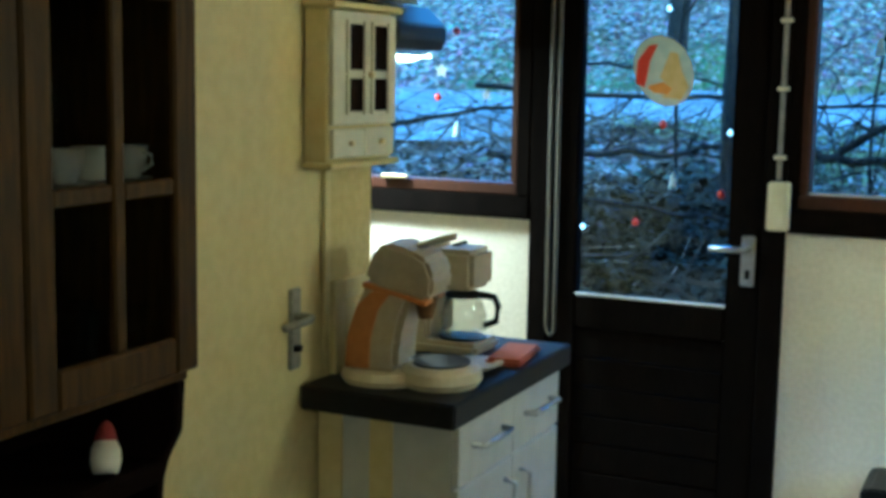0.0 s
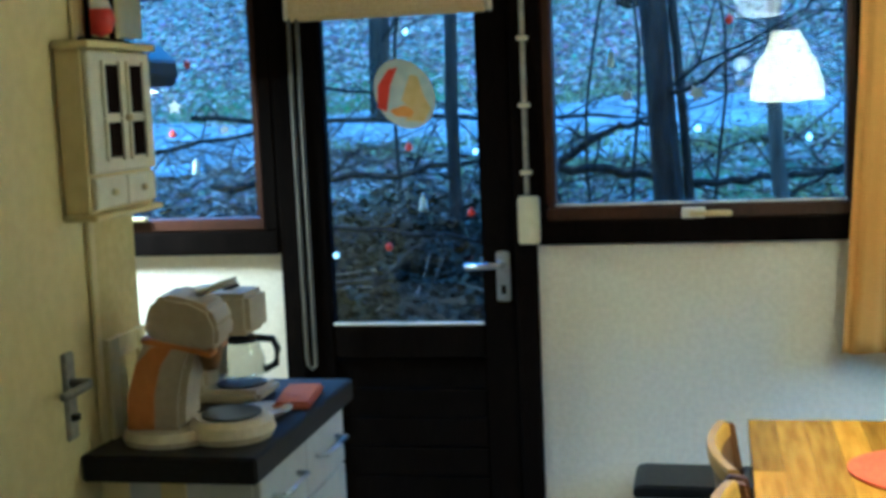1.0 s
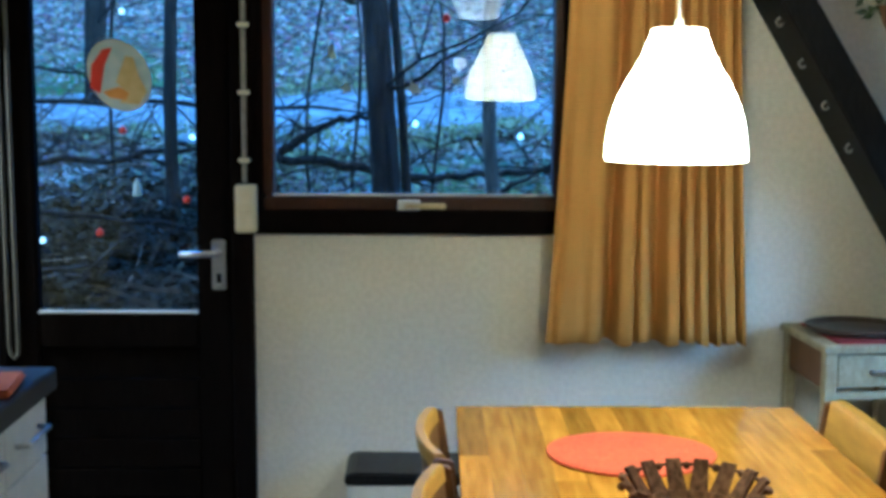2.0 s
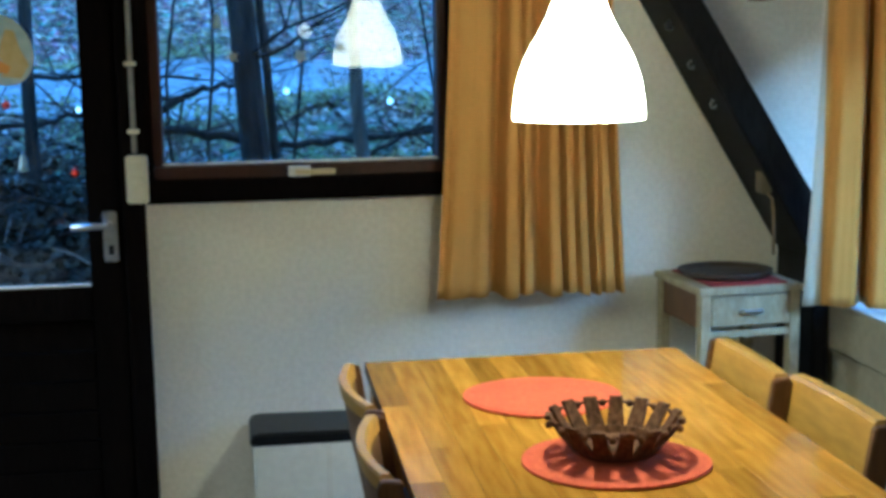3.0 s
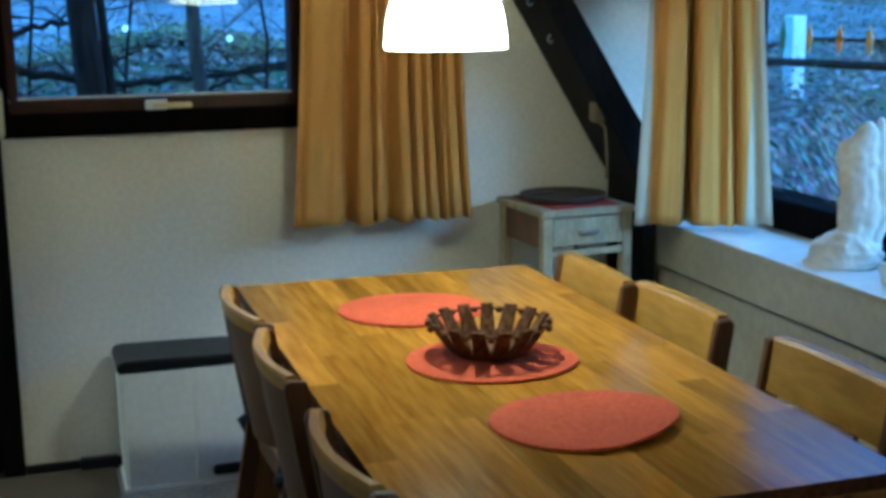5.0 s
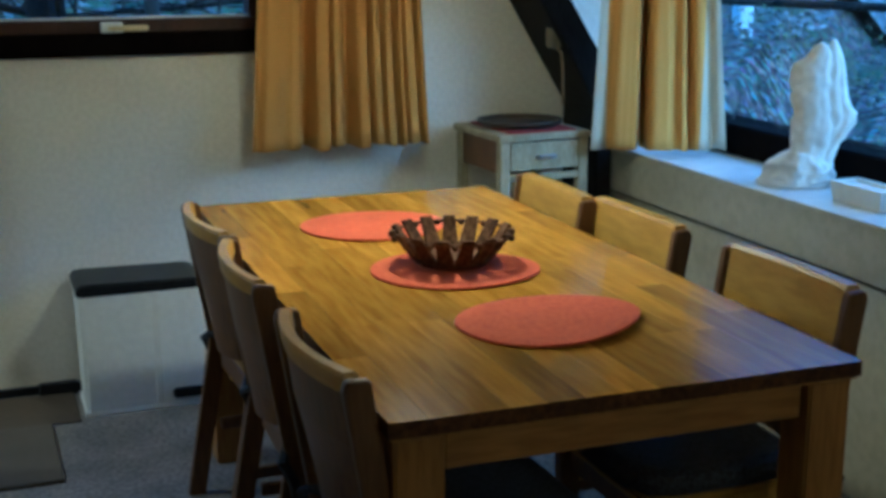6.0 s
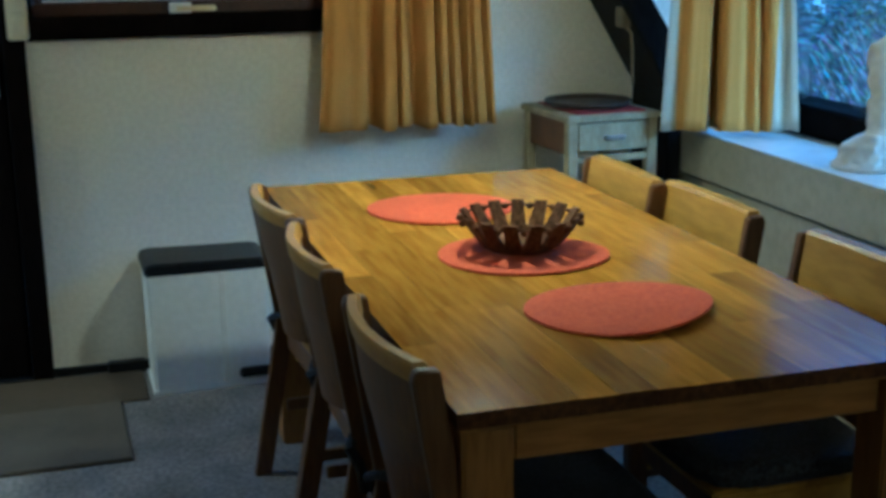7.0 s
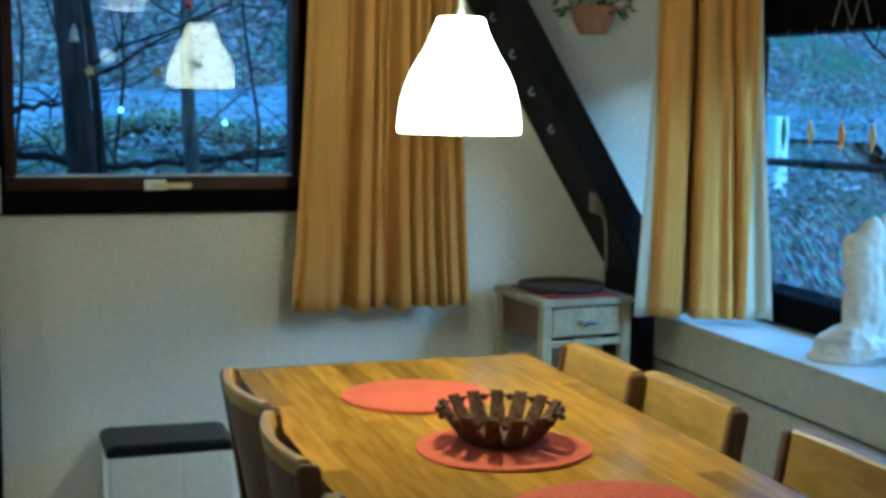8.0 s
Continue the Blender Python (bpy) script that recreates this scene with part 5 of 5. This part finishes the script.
gl0 = None
for i in range(9):
    x, y = -0.52 - 0.06 * (i % 2), -2.49 - 0.055 * i
    if gl0 is None:
        gl0 = part("drinking_glass", lathe([(0.024, 0.0), (0.030, 0.10), (0.028, 0.10), (0.022, 0.006), (0.0, 0.006)], 16, caps=False), JUG_GLASS, smooth=True)
        gl0.matrix_basis = pose(x, y, 1.136)
        tagged(gl0, "clear drinking glass standing in the dresser", "glass", "glasses in the dresser")
    else:
        copy_thing(gl0, pose(x, y, 1.136))
fig = bmesh.new()
lathe([(0.0, 0.0), (0.030, 0.0), (0.038, 0.03), (0.036, 0.06), (0.026, 0.08), (0.0, 0.085)], 18, fig)
lathe([(0.026, 0.076), (0.028, 0.084), (0.022, 0.105), (0.012, 0.125), (0.0, 0.13)], 18, fig, mat=1)
fg = part("figurine", fig, [CERAMIC, RED_CLOTH], smooth=True)
fg.matrix_basis = pose(-0.50, -2.572, 0.994, -18, -14, 0) @ Matrix.Scale(0.60, 4)
tagged(fg, "small white and red pottery figurine on the dresser", "figurine")

# ---- outside ----


def height(x, y):
    """The hillside behind the house."""
    if y > -1 and x < 3.2:
        d = max(0.0, y - 0.2)
    else:
        d = max(0.0, (x - 2.7), y - 0.2)
    if d == y - 0.2 or x < 2.7:
        h = float(np.interp(d, (0.0, 0.8, 2.0, 3.8, 5.8, 8.0, 30.0), (-0.25, 0.10, 0.62, 1.02, 1.28, 1.48, 15.0)))
    else:
        h = float(np.interp(d, (0.0, 1.0, 3.0, 6.0, 9.0, 30.0), (-0.25, -0.05, 0.30, 0.75, 1.2, 13.0)))
    return h + 0.16 * noise.noise((x * 0.7, y * 0.7, 0.3)) * min(1.0, d) + 0.06 * noise.noise((x * 2.3, y * 2.3, 1.3)) * min(1.0, d)


bm = bmesh.new()
xs = [-400, -120, -50] + [-24 + 0.6 * i for i in range(0, 90)] + [60, 120, 400]
ys = [-400, -120, -50] + [-20 + 0.6 * i for i in range(0, 86)] + [60, 120, 400]
grid = [[bm.verts.new((x, y, height(x, y) if not (WEST - 0.5 < x < EAST + 0.1 and SOUTH - 0.5 < y < 0.3) else -0.40)) for x in xs] for y in ys]
for a, b in zip(grid, grid[1:]):
    for i in range(len(xs) - 1):
        bm.faces.new((a[i], a[i + 1], b[i + 1], b[i]))
structure("ground", bm, GROUND, "leaf-strewn woodland bank rising behind the house", "ground")

# gravel track along the foot of the bank
bm = bmesh.new()
rows = []
for i in range(60):
    x = -14 + 0.6 * i
    yc = 6.4 + 0.4 * math.sin(x * 0.25) - 0.05 * x
    rows.append(ring(bm, [(x, yc + w, height(x, yc + w) + 0.04) for w in (-1.6 + 0.5 * noise.noise((x * 0.9, 3, 1)), -0.9, -0.2, 0.5, 1.1, 1.6 + 0.6 * noise.noise((x * 0.8, 7, 2)))]))
skin(bm, rows, False, False)
bmesh.ops.recalc_face_normals(bm, faces=bm.faces)
structure("track", bm, PATH_STONE, "pale wet gravel track through the wood", "path")


def tree(x, y, r, h, seed, lean=0.0, bark=None, label="bare dark woodland tree in winter"):
    bark = bark or BARK
    rng = random.Random(seed)
    t = thing("tree", label, "tree", pose(x, y, height(x, y) - 0.1), "trees on the bank")
    pts = [(lean * h * (k / 10) ** 1.3 + 0.05 * math.sin(k + seed), 0.05 * math.cos(1.7 * k + seed), h * k / 10) for k in range(11)]
    part("trunk", tube(pts, r, 12, taper=0.35), bark, t, smooth=True)
    bm = bmesh.new()
    for i in range(26):
        k = rng.uniform(0.12, 0.98)
        p = Vector(pts[int(k * 10)])
        a = rng.uniform(0, 2 * math.pi)
        L = rng.uniform(0.6, 2.0) * (1.1 - 0.5 * k)
        q, line = p.copy(), [p.copy()]
        d = Vector((math.cos(a), math.sin(a), rng.uniform(0.1, 0.8))).normalized()
        for s in range(5):
            d = (d + Vector((rng.uniform(-.3, .3), rng.uniform(-.3, .3), rng.uniform(-.15, .3)))).normalized()
            q = q + d * L / 5
            line.append(q.copy())
        tube(line, r * 0.22 * rng.uniform(0.5, 1.0), 5, bm, 0.25)
        for j in range(5):
            b0 = line[rng.randint(1, 5)]
            e = b0 + (d + Vector((rng.uniform(-1, 1), rng.uniform(-1, 1), rng.uniform(-.4, .9)))).normalized() * rng.uniform(0.2, 0.6)
            tube([b0, (b0 + e) / 2 + Vector((0, 0, 0.04)), e], r * 0.07, 4, bm, 0.3)
    part("limbs", bm, bark, t)
    return t


tree(0.333, 1.7, 0.072, 6.0, 1, 0.004)
# lighter tan bark carries lamp light on this trunk in its colour
LAMPLIT_BARK = surface("lamplit_bark", (0.05, 0.042, 0.032), (0.12, 0.10, 0.075), 9, 0.9, 0.6, stretch=(4, 4, 0.8), vary=0.25, dist=0.01, spec=0.1)
tree(0.856, 1.5, 0.036, 5.0, 2, 0.002, LAMPLIT_BARK, "slender tree near the house, trunk tinted as if lamp-lit")
tree(0.425, 1.73, 0.024, 5.5, 1, 0.004)
for x, y, r, h, k, lean in ((-0.02, 2.4, 0.010, 3.0, 21, 0.03), (0.62, 2.6, 0.010, 3.2, 23, -0.03), (1.22, 2.3, 0.010, 2.8, 24, 0.02), (-1.15, 3.0, 0.012, 3.2, 27, 0.04), (0.15, 3.6, 0.012, 3.4, 30, -0.04)):
    tree(x, y, r, h, k, lean, label="thin bare sapling among the brushwood")
tree(-0.60, 2.0, 0.036, 5.5, 3, -0.01)
tree(-2.2, 7.0, 0.10, 7.0, 4)
tree(3.1, 8.6, 0.13, 8.0, 5)
tree(-0.2, 9.8, 0.14, 8.0, 6, 0.02)
tree(-4.0, 9.0, 0.12, 8.0, 7)
tree(1.2, 12.0, 0.15, 8.0, 8)
tree(6.5, 3.2, 0.09, 6.0, 9, -0.02)
tree(8.0, 1.2, 0.12, 7.0, 10)
tree(9.5, 5.0, 0.14, 8.0, 11)
tree(5.2, 9.5, 0.12, 8.0, 12)

# fallen branches


def fallen(points, r, seed):
    rng = random.Random(seed)
    f = thing("fallen_branch", "dark fallen branch lying across the undergrowth", "branch", group="fallen branches")
    pts = [Vector(p) for p in points]
    line = []
    for a, b in zip(pts, pts[1:]):
        for k in range(5):
            line.append(a.lerp(b, k / 5) + Vector((0, rng.uniform(-.02, .02), rng.uniform(-.015, .015))))
    line.append(pts[-1])
    part("stem", tube(line, r, 8, taper=0.5), BARK, f, smooth=True)
    bm = bmesh.new()
    for i in range(14):
        b0 = line[rng.randrange(len(line))]
        d = Vector((rng.uniform(-1, 1), rng.uniform(-.5, .5), rng.uniform(-.3, .9))).normalized()
        e = b0 + d * rng.uniform(0.15, 0.5)
        tube([b0, (b0 + e) / 2 + Vector((0, 0, 0.03)), e], r * 0.3, 4, bm, 0.3)
    part("side_twigs", bm, BARK, f)
    return f


fallen([(-0.45, 2.3, 1.25), (-0.19, 2.3, 1.235), (0.22, 2.3, 1.19), (0.44, 2.3, 1.14), (0.8, 2.3, 1.15), (1.18, 2.35, 1.17), (2.0, 2.4, 1.22)], 0.026, 1)
fallen([(-2.0, 2.3, 1.17), (-1.37, 2.3, 1.21), (-1.0, 2.3, 1.22), (-0.57, 2.3, 1.29), (-0.3, 2.3, 1.33)], 0.020, 2)
fallen([(-2.2, 2.6, 1.54), (-1.4, 2.6, 1.50), (-0.6, 2.6, 1.49), (0.1, 2.7, 1.46)], 0.017, 3)
fallen([(-1.7, 2.5, 1.68), (-1.2, 2.5, 1.65), (-0.9, 2.5, 1.62)], 0.010, 4)
fallen([(-1.9, 1.7, 1.05), (-1.2, 1.7, 1.03), (-0.5, 1.7, 0.95), (0.1, 1.7, 0.93)], 0.016, 5)
fallen([(-1.6, 1.5, 0.62), (-0.8, 1.5, 0.74), (-0.2, 1.5, 0.90)], 0.015, 6)
fallen([(-0.15, 2.1, 1.28), (0.1, 2.1, 1.42), (0.3, 2.1, 1.44)], 0.022, 7)
fallen([(-3.2, 2.6, 1.25), (-2.3, 2.6, 1.38), (-1.6, 2.7, 1.50)], 0.018, 8)
fallen([(0.9, 1.9, 1.10), (1.1, 1.9, 1.22), (1.5, 1.9, 1.28)], 0.012, 9)

# brushwood, dead leaves and moss: uncountable


def raw(name, verts, faces, mat, label, category):
    me = bpy.data.meshes.new(name)
    me.from_pydata([tuple(v) for v in verts], [], faces)
    me.materials.append(mat)
    return tagged(new(name, me), label, category, kind="stuff")


def brush(name, count, thick, mat, label, seed):
    rng = random.Random(seed)
    vs, fs = [], []
    for i in range(count):
        x, y = rng.uniform(-4.5, 4.2), 0.9 + 4.6 * rng.random() ** 1.2
        if x > -0.1 and rng.random() < 0.62:
            continue
        hump = 0.55 * math.exp(-((y - 1.8) / 1.1) ** 2) * (1.3 if x < 0.0 else 0.32) * (0.7 + 0.9 * noise.noise((x * 1.3, y * 1.3, 8.0)))
        z = height(x, y) + rng.random() ** 1.1 * max(0.05, hump)
        L, r = rng.uniform(0.12, 0.65), 0.002 + thick * rng.random() ** 2.5
        a, el = rng.uniform(0, math.pi), rng.gauss(0.0, 0.35)
        d = Vector((math.cos(a) * math.cos(el), 0.6 * math.sin(a) * math.cos(el), math.sin(el)))
        s = d.cross(Vector((0, 0, 1))).normalized() * r
        t = d.cross(s).normalized() * r
        p = Vector((x, y, z))
        k = len(vs)
        for q, sc in ((p, 1.0), (p + d * L * 0.5 + Vector((0, 0, rng.uniform(-.05, .05))), 0.8), (p + d * L, 0.3)):
            vs += [q + s * sc, q - s * sc * 0.5 + t * sc * 0.87, q - s * sc * 0.5 - t * sc * 0.87]
        for b in (0, 3):
            for j in range(3):
                jj = (j + 1) % 3
                fs.append((k + b + j, k + b + jj, k + b + 3 + jj, k + b + 3 + j))
    raw(name, vs, fs, mat, label, "brushwood")


brush("brushwood", 7000, 0.012, TWIG, "tangle of dark dead brushwood outside the house", 21)
brush("bleached_sticks", 1300, 0.008, STICK, "pale bleached sticks among the brushwood", 22)


def leaves(name, count, area, sizes, lift, mat, label, category, seed, upright=0.0, spread=0.5):
    rng = random.Random(seed)
    vs, fs = [], []
    for i in range(count):
        x, y, base = area(rng)
        z = height(x, y) + lift(rng, x, y)
        s = rng.uniform(*sizes)
        d = Vector((rng.uniform(-1, 1), rng.uniform(-1, 1), rng.uniform(-spread, spread) + upright)).normalized()
        w = d.cross(Vector((rng.uniform(-.5, .5), rng.uniform(-.5, .5), 1))).normalized()
        u = d.cross(w) * 0.15 * s
        p = Vector((x, y, z))
        k = len(vs)
        vs += [p, p + d * s * 0.5 + w * s * 0.42 + u, p + d * s, p + d * s * 0.5 - w * s * 0.42 + u]
        fs += [(k, k + 1, k + 2), (k, k + 2, k + 3)]
    return raw(name, vs, fs, mat, label, category)


leaves("dead_leaves", 19000, lambda r: (r.uniform(-5, 6), 2.7 + 9 * r.random() ** 1.1, 0), (0.03, 0.08),
       lambda r, x, y: 0.02 + r.random() * 0.25 * math.exp(-((y - 2.0) / 1.2) ** 2), LITTER, "pale dead leaves on the bank", "leaves", 31)
leaves("bank_leaves", 22000, lambda r: (r.uniform(-7, 9), 8 + 9 * r.random(), 0), (0.04, 0.09),
       lambda r, x, y: 0.03 + r.random() * 0.25, LITTER_PALE, "dead leaves and bramble on the steep bank", "leaves", 32)


def bramble(r):
    cx, cy = r.choice(((-1.6, 1.6), (-1.1, 1.5), (-0.75, 1.7), (-0.35, 1.5), (-1.9, 1.9), (-0.9, 2.2), (-2.6, 1.8)))
    return cx + r.gauss(0, 0.34), cy + r.gauss(0, 0.26), 0


leaves("bramble_leaves", 15000, bramble, (0.03, 0.07), lambda r, x, y: 0.05 + r.random() * 0.45, DARK_LEAF, "dark wet bramble leaves in the brushwood", "bramble", 36, 0.2)


def clumps(r):
    cx, cy = r.choice(((0.45, 4.9), (0.95, 5.2), (-0.45, 4.4), (-0.2, 5.2), (1.6, 4.8), (-1.6, 5.0), (-0.3, 3.9), (-0.9, 7.9), (-0.2, 8.3), (-0.45, 1.3), (0.9, 3.2)))
    return cx + r.gauss(0, 0.30), cy + r.gauss(0, 0.22), 0


leaves("moss_clumps", 6000, clumps, (0.02, 0.055), lambda r, x, y: r.random() * 0.10, MOSS, "green moss and grass tufts on the bank", "moss", 33, 0.6)


def side_area(r):
    return 4.6 + 9 * r.random(), r.uniform(-7, 8), 0


leaves("side_shrubs", 24000, side_area, (0.016, 0.042), lambda r, x, y: r.random() ** 2.0 * 0.9 * (0.5 + 0.5 * noise.noise((x, y, 4.0))), MOSS, "low green and brown shrubs beside the house", "shrubs", 34, 0.4, 1.4)
leaves("side_leaves", 26000, side_area, (0.014, 0.036), lambda r, x, y: r.random() * 0.30, LITTER, "dead leaves beside the house", "leaves", 35, 0.0, 1.6)

# white post and rail beyond the side window
fn = thing("garden_fence", "weathered white post and dark wooden rail beside the house", "fence")
part("post", box(5.02, 5.13, 3.25, 3.36, height(5.0, 3.3) - 0.1, 1.40, bevel=0.01), FENCE_WHITE, fn, "broad white post")
part("rail", tube([(3.6, 5.5, 1.12), (4.9, 3.1, 1.10), (6.0, 1.0, 1.07), (8.0, -4.0, 1.05)], 0.028, 8), BARK, fn, "dark round rail")
part("rail_post", tube([(6.0, 1.0, height(6.0, 1.0) - 0.1), (6.0, 1.0, 1.10)], 0.04, 8), BARK, fn)

# pale lights hanging among the trees
for x, y, z in ((0.93, 1.25, 1.38), (0.50, 1.25, 1.43), (1.42, 1.25, 1.33)):
    bauble(x, z, y, FAIRY, "small pale blue light on a thread outside the window", 0.012)
